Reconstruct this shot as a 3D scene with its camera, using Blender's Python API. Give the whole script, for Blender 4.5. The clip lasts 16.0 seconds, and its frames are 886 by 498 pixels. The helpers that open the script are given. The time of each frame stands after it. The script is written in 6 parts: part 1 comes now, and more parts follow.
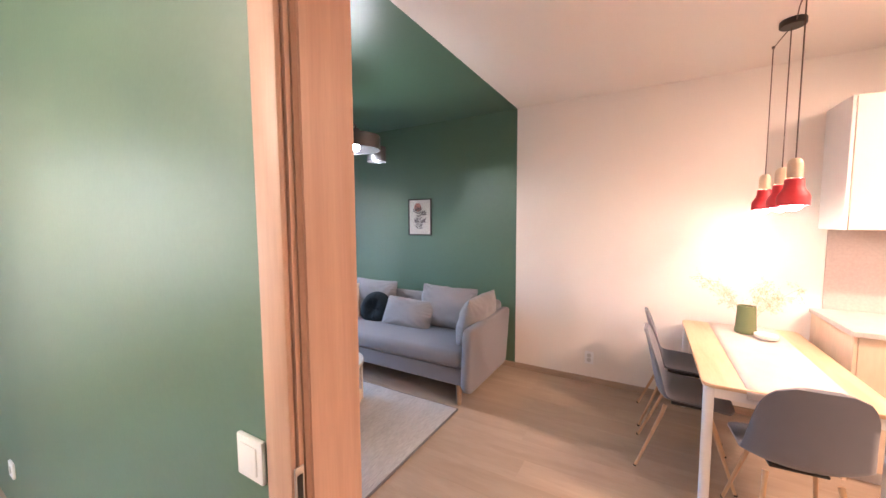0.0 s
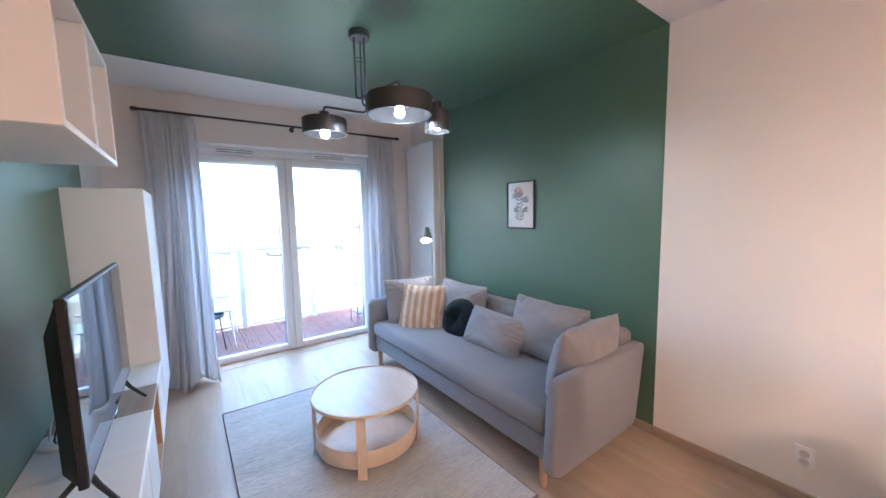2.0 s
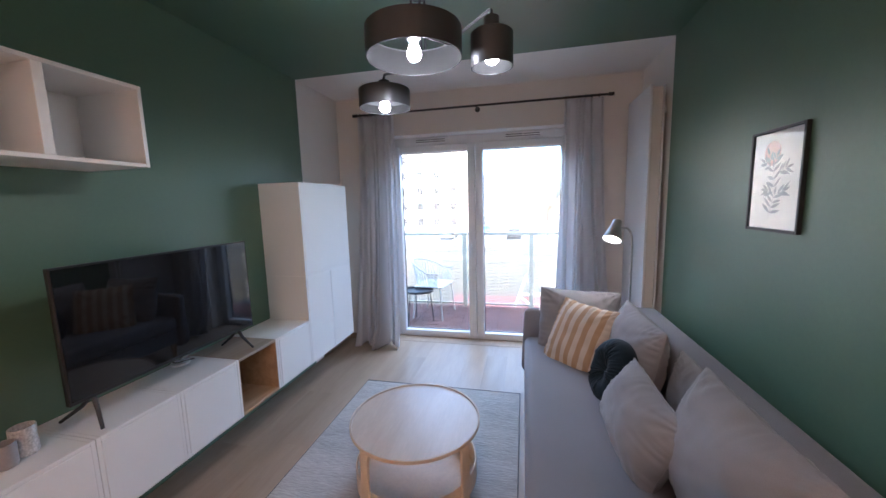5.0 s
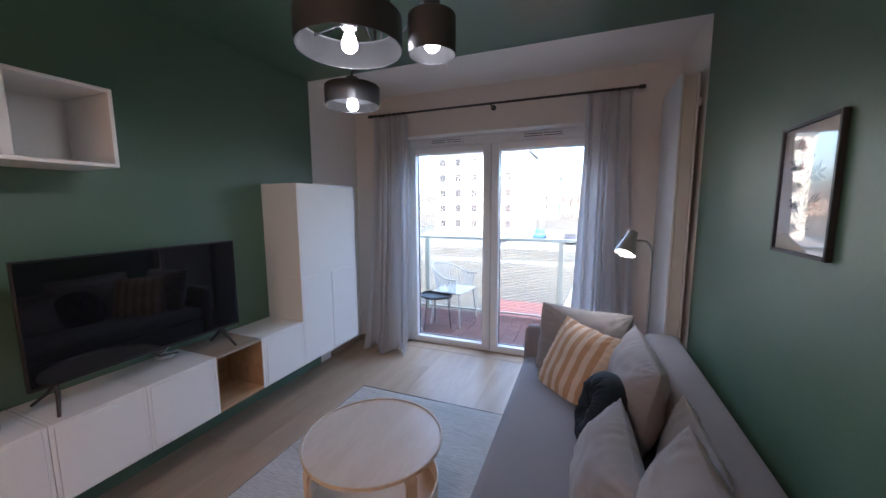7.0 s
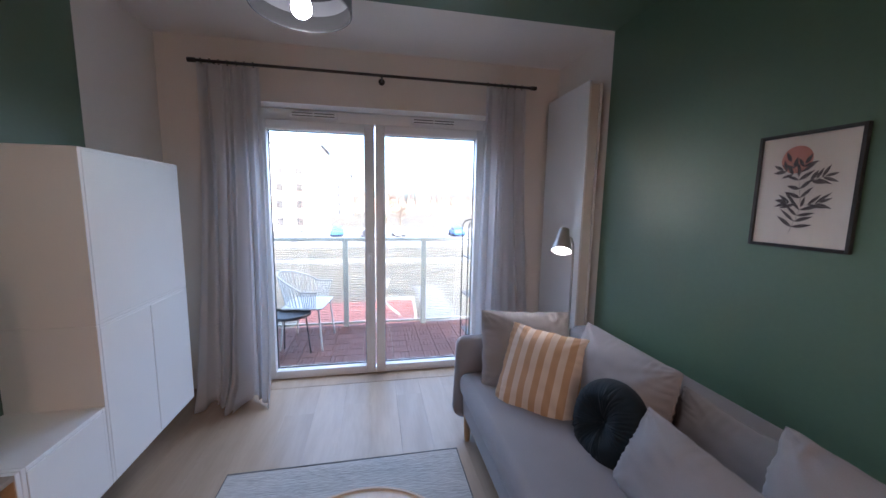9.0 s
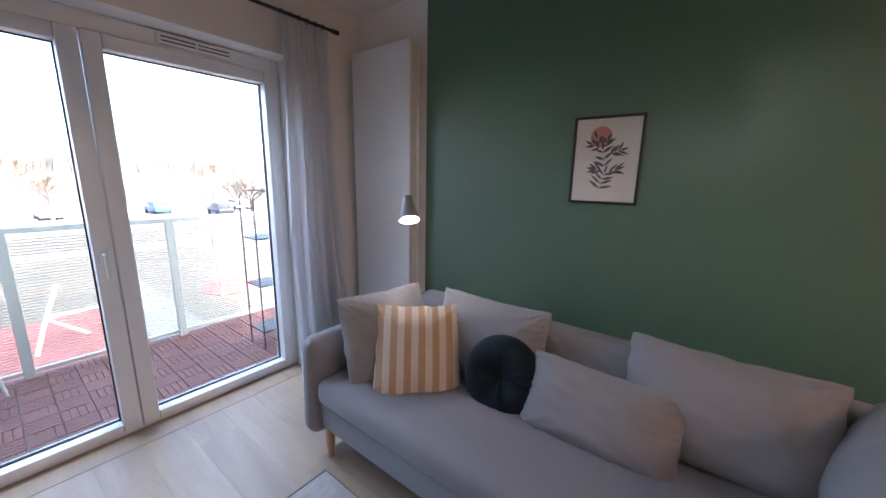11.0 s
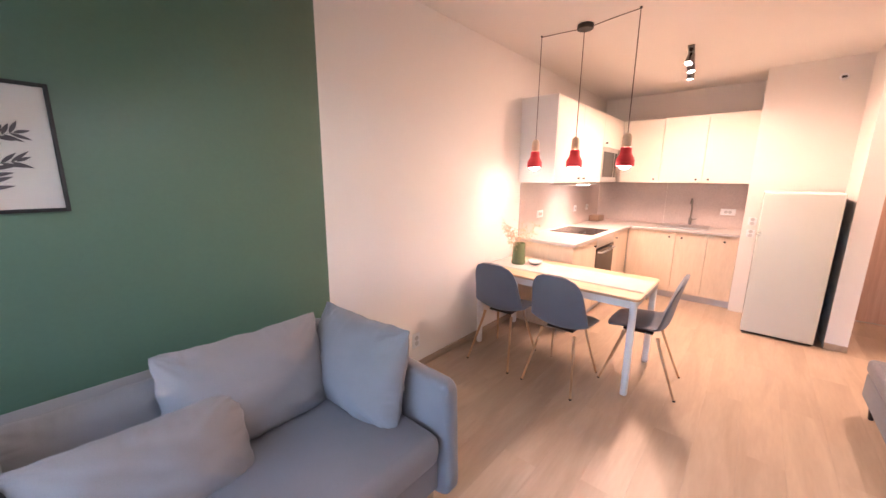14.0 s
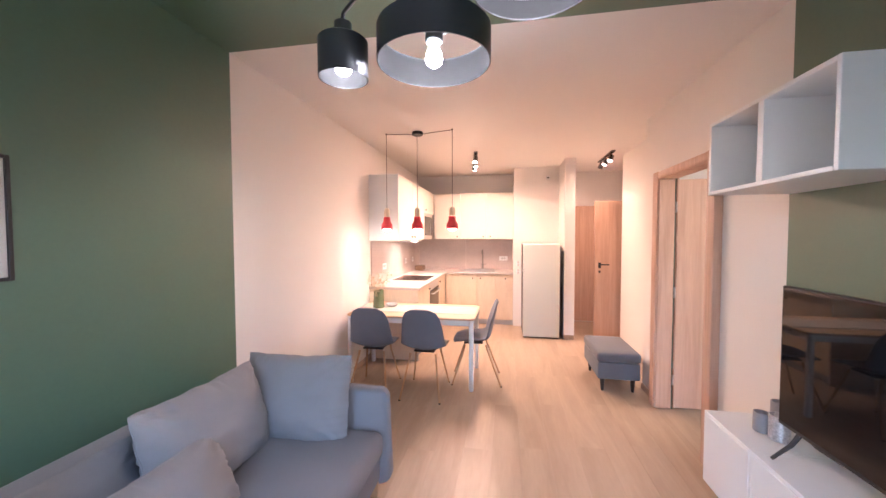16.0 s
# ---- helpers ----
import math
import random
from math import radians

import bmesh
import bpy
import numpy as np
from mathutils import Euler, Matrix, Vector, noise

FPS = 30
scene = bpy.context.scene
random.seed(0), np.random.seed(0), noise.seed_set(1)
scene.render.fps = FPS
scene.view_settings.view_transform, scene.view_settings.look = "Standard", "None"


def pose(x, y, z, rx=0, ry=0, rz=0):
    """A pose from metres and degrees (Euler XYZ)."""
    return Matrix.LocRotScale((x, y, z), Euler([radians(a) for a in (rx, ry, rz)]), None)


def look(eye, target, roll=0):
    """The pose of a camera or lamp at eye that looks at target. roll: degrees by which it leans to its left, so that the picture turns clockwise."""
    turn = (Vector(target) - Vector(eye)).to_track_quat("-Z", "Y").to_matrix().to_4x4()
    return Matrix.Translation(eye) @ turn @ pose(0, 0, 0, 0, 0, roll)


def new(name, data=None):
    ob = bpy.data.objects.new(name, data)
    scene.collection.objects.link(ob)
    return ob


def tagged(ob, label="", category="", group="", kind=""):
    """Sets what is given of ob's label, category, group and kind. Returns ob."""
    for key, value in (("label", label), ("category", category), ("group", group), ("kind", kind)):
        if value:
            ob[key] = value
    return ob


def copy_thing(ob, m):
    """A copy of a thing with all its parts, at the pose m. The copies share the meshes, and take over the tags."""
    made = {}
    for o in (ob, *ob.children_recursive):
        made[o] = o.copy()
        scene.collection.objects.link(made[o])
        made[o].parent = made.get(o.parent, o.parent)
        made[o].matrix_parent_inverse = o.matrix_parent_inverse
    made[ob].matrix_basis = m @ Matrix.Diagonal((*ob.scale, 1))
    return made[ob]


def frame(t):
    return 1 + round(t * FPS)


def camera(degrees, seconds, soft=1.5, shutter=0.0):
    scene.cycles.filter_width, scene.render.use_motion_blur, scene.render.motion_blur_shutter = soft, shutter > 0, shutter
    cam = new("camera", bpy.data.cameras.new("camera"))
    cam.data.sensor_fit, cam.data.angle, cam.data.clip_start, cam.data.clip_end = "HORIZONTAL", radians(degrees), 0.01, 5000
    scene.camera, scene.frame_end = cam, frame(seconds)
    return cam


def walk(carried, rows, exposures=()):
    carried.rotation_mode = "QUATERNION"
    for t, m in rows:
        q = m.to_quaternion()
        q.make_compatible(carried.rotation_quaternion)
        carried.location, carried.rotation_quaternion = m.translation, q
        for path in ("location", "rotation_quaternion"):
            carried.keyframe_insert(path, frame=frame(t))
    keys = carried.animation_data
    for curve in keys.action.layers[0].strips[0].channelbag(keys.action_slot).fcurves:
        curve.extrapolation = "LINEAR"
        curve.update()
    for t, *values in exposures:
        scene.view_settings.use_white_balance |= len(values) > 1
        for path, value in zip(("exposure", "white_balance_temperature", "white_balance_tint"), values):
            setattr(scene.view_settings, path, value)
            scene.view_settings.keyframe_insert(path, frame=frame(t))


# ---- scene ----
cam = camera(102.6, 16.0)
PATH = [
    (0, (0.148, 0.05, 1.486), (-0.855, 1.773, 1.335), -0.3),
    (0.5, (0.111, 0.304, 1.501), (-0.973, 1.977, 1.327), -0.6),
    (1, (0.084, 0.541, 1.498), (-1.183, 2.077, 1.309), -1.0),
    (1.5, (0.055, 0.783, 1.479), (-1.394, 2.15, 1.298), -1.0),
    (2, (-0.005, 1.056, 1.494), (-1.615, 2.225, 1.289), -1.2),
    (2.5, (-0.048, 1.325, 1.476), (-1.808, 2.252, 1.269), -1.1),
    (3, (-0.056, 1.595, 1.479), (-1.942, 2.222, 1.261), -1.4),
    (3.5, (-0.108, 1.849, 1.468), (-2.069, 2.164, 1.233), -1.3),
    (4, (-0.208, 2.046, 1.487), (-2.192, 2.109, 1.245), -1.6),
    (4.5, (-0.311, 2.269, 1.489), (-2.282, 2.049, 1.237), -1.7),
    (7, (-0.696, 2.835, 1.5), (-2.54, 2.1, 1.256), -0.3),
    (7.5, (-0.704, 2.59, 1.507), (-2.645, 2.164, 1.273), 0.9),
    (8, (-0.786, 2.336, 1.484), (-2.765, 2.158, 1.254), 1.1),
    (10.5, (-1.636, 1.626, 1.47), (-3.086, 2.959, 1.119), 1.1),
    (11, (-1.689, 1.585, 1.452), (-2.879, 3.143, 1.054), 1.1),
    (11.5, (-1.692, 1.58, 1.433), (-2.581, 3.317, 0.995), 1.1),
    (12, (-1.725, 1.593, 1.429), (-2.226, 3.47, 0.954), 1.3),
    (12.5, (-1.779, 1.628, 1.419), (-1.794, 3.582, 0.995), 1.2),
    (13, (-1.838, 1.673, 1.413), (-1.299, 3.56, 1.028), 1.0),
    (13.5, (-1.945, 1.668, 1.444), (-0.854, 3.298, 1.052), 0.7),
    (14, (-2.069, 1.652, 1.461), (-0.593, 2.943, 1.069), 0.5),
    (14.5, (-2.25, 1.647, 1.5), (-0.52, 2.613, 1.227), 0.2),
    (15, (-2.468, 1.714, 1.506), (-0.595, 2.404, 1.38), -0.1),
    (15.5, (-2.68, 1.776, 1.492), (-0.74, 2.257, 1.42), -0.0),
    (16, (-2.902, 1.834, 1.483), (-0.935, 2.19, 1.409), -0.1),
]
EXPOSURES = ((0, 5.85, 5450, 13), (0.5, 5.85, 5300, 11), (1.5, 5.75, 4950, 8), (2.5, 5.6, 4950, 8), (3.5, 5.3, 5100, 11), (4.5, 5.05, 5250, 13), (7, 4.55, 5400, 15), (8, 4.55, 5400, 16), (10.5, 4.6, 5650, 17), (11.5, 5.1, 5600, 14), (12, 5.6, 5450, 12), (12.5, 5.9, 5400, 13), (13, 5.9, 5450, 14), (13.5, 5.75, 5500, 16), (14, 5.7, 5500, 17), (15, 5.8, 5400, 16), (16, 5.7, 5400, 17))
walk(cam, [(t, look(eye, target, roll)) for t, eye, target, roll in PATH], EXPOSURES)

# ---- world and sun ----
world = bpy.data.worlds.new("sky")
scene.world = world
world.use_nodes = True
wn = world.node_tree
sky = wn.nodes.new("ShaderNodeTexSky")
sky.sky_type, sky.sun_disc = "NISHITA", False
sky.sun_elevation, sky.sun_rotation = radians(38), radians(75)
sky.dust_density, sky.air_density, sky.ozone_density = 5.0, 1.0, 1.0
wn.links.new(sky.outputs[0], wn.nodes["Background"].inputs[0])
wn.nodes["Background"].inputs[1].default_value = 0.15
sun = new("sun", bpy.data.lights.new("sun", "SUN"))
sun.data.energy, sun.data.angle, sun.data.color = 0.8, radians(12), (1.0, 0.95, 0.88)
sun.matrix_basis = look((0, 0, 0), (-math.sin(radians(75)) * math.cos(radians(38)), -math.cos(radians(75)) * math.cos(radians(38)), -math.sin(radians(38))))

WARM = (1.0, 0.58, 0.36)


def lamp(kind, where, power, colour, radius=0.03, target=None, cone=100):
    light = bpy.data.lights.new("lamp_light", kind)
    light.energy, light.color, light.shadow_soft_size = power, colour, radius
    if kind == "SPOT":
        light.spot_size, light.spot_blend = radians(cone), 0.8
    ob = new("lamp_light", light)
    ob.matrix_basis = look(where, target) if target else pose(*where)
    return ob


# added area lamp, unseen above the balcony door, that boosts the daylight indoors
day_fill = bpy.data.lights.new("daylight_fill", "AREA")
day_fill.shape, day_fill.size, day_fill.size_y = "RECTANGLE", 1.85, 0.9
day_fill.energy, day_fill.color = 3.2, (0.86, 0.93, 1.0)
new("daylight_fill", day_fill).matrix_basis = look((-4.85, 1.99, 2.75), (-2.6, 1.99, 0.4))


# ---- materials ----
def shader(name):
    m = bpy.data.materials.new(name)
    m.use_nodes = True
    nodes, links = m.node_tree.nodes, m.node_tree.links
    return m, nodes, links, nodes["Principled BSDF"]


def surface(name, colour, rough=0.5, metal=0.0, var=0.08, scale=3.0, bump=0.1, fine=150.0, spec=0.5, sheen=0.0, rvar=0.0, jitter=0.0, stretch=(1, 1, 1), depth=0.002):
    """Base colour with broad and fine variation, and a fine relief."""
    m, nodes, links, bsdf = shader(name)
    bsdf.inputs["Roughness"].default_value, bsdf.inputs["Metallic"].default_value = rough, metal
    bsdf.inputs["Specular IOR Level"].default_value = spec
    bsdf.inputs["Sheen Weight"].default_value = sheen
    coord = nodes.new("ShaderNodeTexCoord")
    mapping = nodes.new("ShaderNodeMapping")
    mapping.inputs["Scale"].default_value = stretch
    links.new(coord.outputs["Object"], mapping.inputs[0])
    broad, grain = nodes.new("ShaderNodeTexNoise"), nodes.new("ShaderNodeTexNoise")
    broad.inputs["Scale"].default_value, grain.inputs["Scale"].default_value = scale, fine
    broad.inputs["Detail"].default_value, grain.inputs["Detail"].default_value = 5, 3
    links.new(mapping.outputs[0], broad.inputs["Vector"])
    links.new(mapping.outputs[0], grain.inputs["Vector"])
    both = nodes.new("ShaderNodeMath")
    both.operation = "ADD"
    links.new(broad.outputs[0], both.inputs[0])
    links.new(grain.outputs[0], both.inputs[1])
    ramp = nodes.new("ShaderNodeMapRange")
    ramp.inputs["From Min"].default_value, ramp.inputs["From Max"].default_value = 0.6, 1.4
    ramp.inputs["To Min"].default_value, ramp.inputs["To Max"].default_value = 1 - var, 1 + var
    links.new(both.outputs[0], ramp.inputs[0])
    value = ramp.outputs[0]
    if jitter:
        info, span, times = nodes.new("ShaderNodeObjectInfo"), nodes.new("ShaderNodeMapRange"), nodes.new("ShaderNodeMath")
        span.inputs["To Min"].default_value, span.inputs["To Max"].default_value = 1 - jitter, 1 + jitter
        links.new(info.outputs["Random"], span.inputs[0])
        times.operation = "MULTIPLY"
        links.new(value, times.inputs[0])
        links.new(span.outputs[0], times.inputs[1])
        value = times.outputs[0]
        place = nodes.new("ShaderNodeVectorMath")
        place.operation = "ADD"
        links.new(coord.outputs["Object"], place.inputs[0])
        far = nodes.new("ShaderNodeMath")
        far.operation = "MULTIPLY"
        far.inputs[1].default_value = 37.0
        links.new(info.outputs["Random"], far.inputs[0])
        links.new(far.outputs[0], place.inputs[1])
        links.new(place.outputs[0], mapping.inputs[0])
    tint = nodes.new("ShaderNodeVectorMath")
    tint.operation = "SCALE"
    tint.inputs[0].default_value = colour
    links.new(value, tint.inputs["Scale"])
    links.new(tint.outputs[0], bsdf.inputs["Base Color"])
    if rvar:
        rr = nodes.new("ShaderNodeMapRange")
        rr.inputs["To Min"].default_value, rr.inputs["To Max"].default_value = max(0.02, rough - rvar), rough + rvar
        links.new(broad.outputs[0], rr.inputs[0])
        links.new(rr.outputs[0], bsdf.inputs["Roughness"])
    if bump:
        relief = nodes.new("ShaderNodeBump")
        relief.inputs["Strength"].default_value, relief.inputs["Distance"].default_value = bump, depth
        links.new(grain.outputs[0], relief.inputs["Height"])
        links.new(relief.outputs[0], bsdf.inputs["Normal"])
    return m


def woodgrain(name, light, dark, along=(0.6, 9, 9), rough=0.45, jitter=0.12, scale=2.2, bump=0.05):
    """Wood with long grain and a few darker streaks, stretched along one axis."""
    m, nodes, links, bsdf = shader(name)
    bsdf.inputs["Roughness"].default_value = rough
    coord, mapping, info = nodes.new("ShaderNodeTexCoord"), nodes.new("ShaderNodeMapping"), nodes.new("ShaderNodeObjectInfo")
    mapping.inputs["Scale"].default_value = along
    place, far = nodes.new("ShaderNodeVectorMath"), nodes.new("ShaderNodeMath")
    place.operation, far.operation = "ADD", "MULTIPLY"
    far.inputs[1].default_value = 53.0
    links.new(info.outputs["Random"], far.inputs[0])
    links.new(coord.outputs["Object"], place.inputs[0])
    links.new(far.outputs[0], place.inputs[1])
    links.new(place.outputs[0], mapping.inputs[0])
    wide, fine = nodes.new("ShaderNodeTexNoise"), nodes.new("ShaderNodeTexNoise")
    wide.inputs["Scale"].default_value, wide.inputs["Detail"].default_value, wide.inputs["Distortion"].default_value = scale, 6, 0.8
    fine.inputs["Scale"].default_value, fine.inputs["Detail"].default_value = scale * 9, 4
    links.new(mapping.outputs[0], wide.inputs["Vector"])
    links.new(mapping.outputs[0], fine.inputs["Vector"])
    ramp = nodes.new("ShaderNodeValToRGB")
    ramp.color_ramp.elements[0].position, ramp.color_ramp.elements[0].color = 0.36, (*dark, 1)
    ramp.color_ramp.elements[1].position, ramp.color_ramp.elements[1].color = 0.62, (*light, 1)
    links.new(wide.outputs[0], ramp.inputs[0])
    span, fspan, times = nodes.new("ShaderNodeMapRange"), nodes.new("ShaderNodeMapRange"), nodes.new("ShaderNodeMath")
    span.inputs["To Min"].default_value, span.inputs["To Max"].default_value = 1 - jitter, 1 + jitter
    fspan.inputs["To Min"].default_value, fspan.inputs["To Max"].default_value = 0.9, 1.1
    links.new(info.outputs["Random"], span.inputs[0])
    links.new(fine.outputs[0], fspan.inputs[0])
    times.operation = "MULTIPLY"
    links.new(span.outputs[0], times.inputs[0])
    links.new(fspan.outputs[0], times.inputs[1])
    tint = nodes.new("ShaderNodeVectorMath")
    tint.operation = "SCALE"
    links.new(ramp.outputs[0], tint.inputs[0])
    links.new(times.outputs[0], tint.inputs["Scale"])
    links.new(tint.outputs[0], bsdf.inputs["Base Color"])
    relief = nodes.new("ShaderNodeBump")
    relief.inputs["Strength"].default_value, relief.inputs["Distance"].default_value = bump, 0.001
    links.new(fine.outputs[0], relief.inputs["Height"])
    links.new(relief.outputs[0], bsdf.inputs["Normal"])
    return m


def glowing(name, colour, strength):
    m, nodes, links, bsdf = shader(name)
    bsdf.inputs["Base Color"].default_value = (*colour, 1)
    bsdf.inputs["Emission Color"].default_value, bsdf.inputs["Emission Strength"].default_value = (*colour, 1), strength
    return m


def clear_pane(name, tint=(0.97, 0.985, 0.98)):
    m, nodes, links, bsdf = shader(name)
    clear, gloss, mixed, face, curve, span = (nodes.new("ShaderNode" + k) for k in ("BsdfTransparent", "BsdfGlossy", "MixShader", "LayerWeight", "Math", "MapRange"))
    clear.inputs[0].default_value = (*tint, 1)
    gloss.inputs["Roughness"].default_value = 0.0
    face.inputs[0].default_value = 0.5
    curve.operation, curve.inputs[1].default_value = "POWER", 4.0
    links.new(face.outputs["Facing"], curve.inputs[0])
    span.inputs["To Min"].default_value = 0.04
    links.new(curve.outputs[0], span.inputs[0])
    links.new(span.outputs[0], mixed.inputs[0])
    links.new(clear.outputs[0], mixed.inputs[1])
    links.new(gloss.outputs[0], mixed.inputs[2])
    links.new(mixed.outputs[0], nodes["Material Output"].inputs[0])
    return m


def sheer(name, colour):
    """A woven cloth that lets some light through."""
    m, nodes, links, bsdf = shader(name)
    coord, weave = nodes.new("ShaderNodeTexCoord"), nodes.new("ShaderNodeTexNoise")
    weave.inputs["Scale"].default_value = 260
    links.new(coord.outputs["Object"], weave.inputs["Vector"])
    relief = nodes.new("ShaderNodeBump")
    relief.inputs["Strength"].default_value, relief.inputs["Distance"].default_value = 0.25, 0.001
    links.new(weave.outputs[0], relief.inputs["Height"])
    links.new(relief.outputs[0], bsdf.inputs["Normal"])
    bsdf.inputs["Base Color"].default_value, bsdf.inputs["Roughness"].default_value = (*colour, 1), 0.9
    behind, mixed = nodes.new("ShaderNodeBsdfTranslucent"), nodes.new("ShaderNodeMixShader")
    behind.inputs[0].default_value = (*colour, 1)
    mixed.inputs[0].default_value = 0.5
    links.new(bsdf.outputs[0], mixed.inputs[1])
    links.new(behind.outputs[0], mixed.inputs[2])
    links.new(mixed.outputs[0], nodes["Material Output"].inputs[0])
    return m


def striped(name, one, two, width):
    """Cloth woven in upright stripes along the local x axis."""
    m, nodes, links, bsdf = shader(name)
    coord, split = nodes.new("ShaderNodeTexCoord"), nodes.new("ShaderNodeSeparateXYZ")
    links.new(coord.outputs["Object"], split.inputs[0])
    wob = nodes.new("ShaderNodeTexNoise")
    wob.inputs["Scale"].default_value = 180
    links.new(coord.outputs["Object"], wob.inputs["Vector"])
    along, folded, edge = nodes.new("ShaderNodeMath"), nodes.new("ShaderNodeMath"), nodes.new("ShaderNodeMapRange")
    along.operation, along.inputs[1].default_value = "MULTIPLY", math.pi / width
    links.new(split.outputs[0], along.inputs[0])
    folded.operation = "SINE"
    links.new(along.outputs[0], folded.inputs[0])
    edge.inputs["From Min"].default_value, edge.inputs["From Max"].default_value = -0.12, 0.12
    links.new(folded.outputs[0], edge.inputs[0])
    mixed = nodes.new("ShaderNodeMix")
    mixed.data_type = "RGBA"
    mixed.inputs[6].default_value, mixed.inputs[7].default_value = (*one, 1), (*two, 1)
    links.new(edge.outputs[0], mixed.inputs[0])
    links.new(mixed.outputs[2], bsdf.inputs["Base Color"])
    bsdf.inputs["Roughness"].default_value = 0.9
    relief = nodes.new("ShaderNodeBump")
    relief.inputs["Strength"].default_value, relief.inputs["Distance"].default_value = 0.3, 0.002
    links.new(wob.outputs[0], relief.inputs["Height"])
    links.new(relief.outputs[0], bsdf.inputs["Normal"])
    return m


GREEN = surface("green_satin_paint", (0.086, 0.158, 0.103), 0.43, var=0.05, scale=1.5, bump=0.14, fine=60, rvar=0.06, spec=0.80)
WHITE_WALL = surface("white_wall_paint", (0.80, 0.765, 0.72), 0.75, var=0.02, scale=1.2, bump=0.1, fine=120)
CEILING_WHITE = surface("white_ceiling_paint", (0.80, 0.765, 0.72), 0.6, var=0.02, scale=1.0, bump=0.08, fine=120)
PVC = surface("white_plastic", (0.82, 0.83, 0.84), 0.3, var=0.02, bump=0.0)
SOCKET_WELL = surface("grey_white_socket_well", (0.55, 0.55, 0.54), 0.4, bump=0.0)
LACQUER = surface("white_lacquer_board", (0.80, 0.80, 0.79), 0.38, var=0.02, bump=0.03, fine=300)
CREAM = surface("cream_lacquer_front", (0.80, 0.755, 0.66), 0.35, var=0.02, bump=0.02)
BLACK = surface("black_powder_coat", (0.018, 0.018, 0.019), 0.42, var=0.12, bump=0.08, fine=400)
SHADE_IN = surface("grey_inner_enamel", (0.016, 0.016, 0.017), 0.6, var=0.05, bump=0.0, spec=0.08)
SCREEN = surface("black_screen_glass", (0.006, 0.006, 0.007), 0.03, var=0.02, bump=0.0, spec=0.45)
TVCASE = surface("dark_grey_plastic", (0.014, 0.014, 0.015), 0.4, var=0.1, bump=0.06, fine=500)
GUNMETAL = surface("gunmetal_lacquer", (0.070, 0.073, 0.080), 0.36, metal=0.25, var=0.1, bump=0.04, fine=400)
SATIN = surface("satin_nickel", (0.52, 0.50, 0.47), 0.42, metal=0.75, var=0.06, bump=0.02)
STEEL = surface("brushed_steel", (0.55, 0.54, 0.52), 0.3, metal=1.0, var=0.06, bump=0.03)
DARKMETAL = surface("smoked_chrome", (0.20, 0.19, 0.18), 0.25, metal=1.0, var=0.05, bump=0.0)
SOFA = surface("grey_woven_upholstery", (0.215, 0.208, 0.226), 0.95, var=0.09, scale=3, bump=0.5, fine=420, sheen=0.15, depth=0.001)
PILLOW = surface("grey_woven_cushion_cloth", (0.258, 0.243, 0.252), 0.95, var=0.09, scale=3, bump=0.5, fine=420, sheen=0.15, depth=0.001)
NAVY = surface("dark_teal_velvet", (0.008, 0.0145, 0.020), 0.8, var=0.3, scale=14, bump=0.2, fine=300, sheen=0.04, spec=0.22)
STRIPES = striped("cream_and_ochre_striped_cloth", (0.60, 0.51, 0.43), (0.44, 0.285, 0.17), 0.034)
CHAIRCLOTH = surface("blue_grey_felt_upholstery", (0.135, 0.140, 0.165), 0.92, var=0.1, scale=6, bump=0.4, fine=450, sheen=0.25)
OTTOCLOTH = surface("slate_grey_felt", (0.125, 0.135, 0.155), 0.92, var=0.1, scale=6, bump=0.4, fine=450, sheen=0.2)
RUG = surface("pale_grey_wool_pile", (0.40, 0.39, 0.37), 1.0, var=0.30, scale=5, bump=1.0, fine=130, stretch=(1.0, 0.16, 1.0), sheen=0.3, depth=0.006)
RUG_EDGE = surface("grey_rug_binding", (0.15, 0.145, 0.14), 1.0, var=0.15, bump=0.6, fine=250)
CURTAIN = sheer("pale_grey_linen", (0.76, 0.76, 0.775))
OAK = woodgrain("pale_oak_laminate", (0.40, 0.308, 0.222), (0.345, 0.262, 0.185), along=(0.5, 3.5, 3.5), jitter=0.06, rough=0.38)
SKIRT = woodgrain("oak_skirting", (0.42, 0.32, 0.23), (0.34, 0.25, 0.18), jitter=0.03)
DOORWOOD = woodgrain("warm_oak_door_veneer", (0.58, 0.375, 0.27), (0.50, 0.31, 0.215), along=(9, 9, 0.5), jitter=0.04)
BIRCH = woodgrain("birch_plywood", (0.70, 0.56, 0.41), (0.63, 0.49, 0.35), along=(3, 3, 1.0), jitter=0.03)
BIRCH_TOP = woodgrain("pale_birch_tray", (0.60, 0.525, 0.45), (0.55, 0.47, 0.395), along=(1, 6, 6), jitter=0.03, rough=0.32)
NICHE = woodgrain("oak_effect_board", (0.47, 0.31, 0.18), (0.38, 0.24, 0.13), along=(1, 8, 8), jitter=0.03)
NICHE_TOP = woodgrain("greyer_oak_effect_top", (0.36, 0.29, 0.22), (0.29, 0.225, 0.165), along=(1, 8, 8), jitter=0.03)
ASH = woodgrain("ash_kitchen_front", (0.70, 0.575, 0.43), (0.645, 0.52, 0.38), along=(3, 3, 0.6), jitter=0.03)
TABLEWOOD = woodgrain("pale_ash_tabletop", (0.62, 0.45, 0.28), (0.54, 0.375, 0.22), along=(6, 0.7, 6), jitter=0.02)
LEGWOOD = woodgrain("beech_leg", (0.55, 0.36, 0.20), (0.46, 0.28, 0.15), along=(8, 8, 1), jitter=0.05)
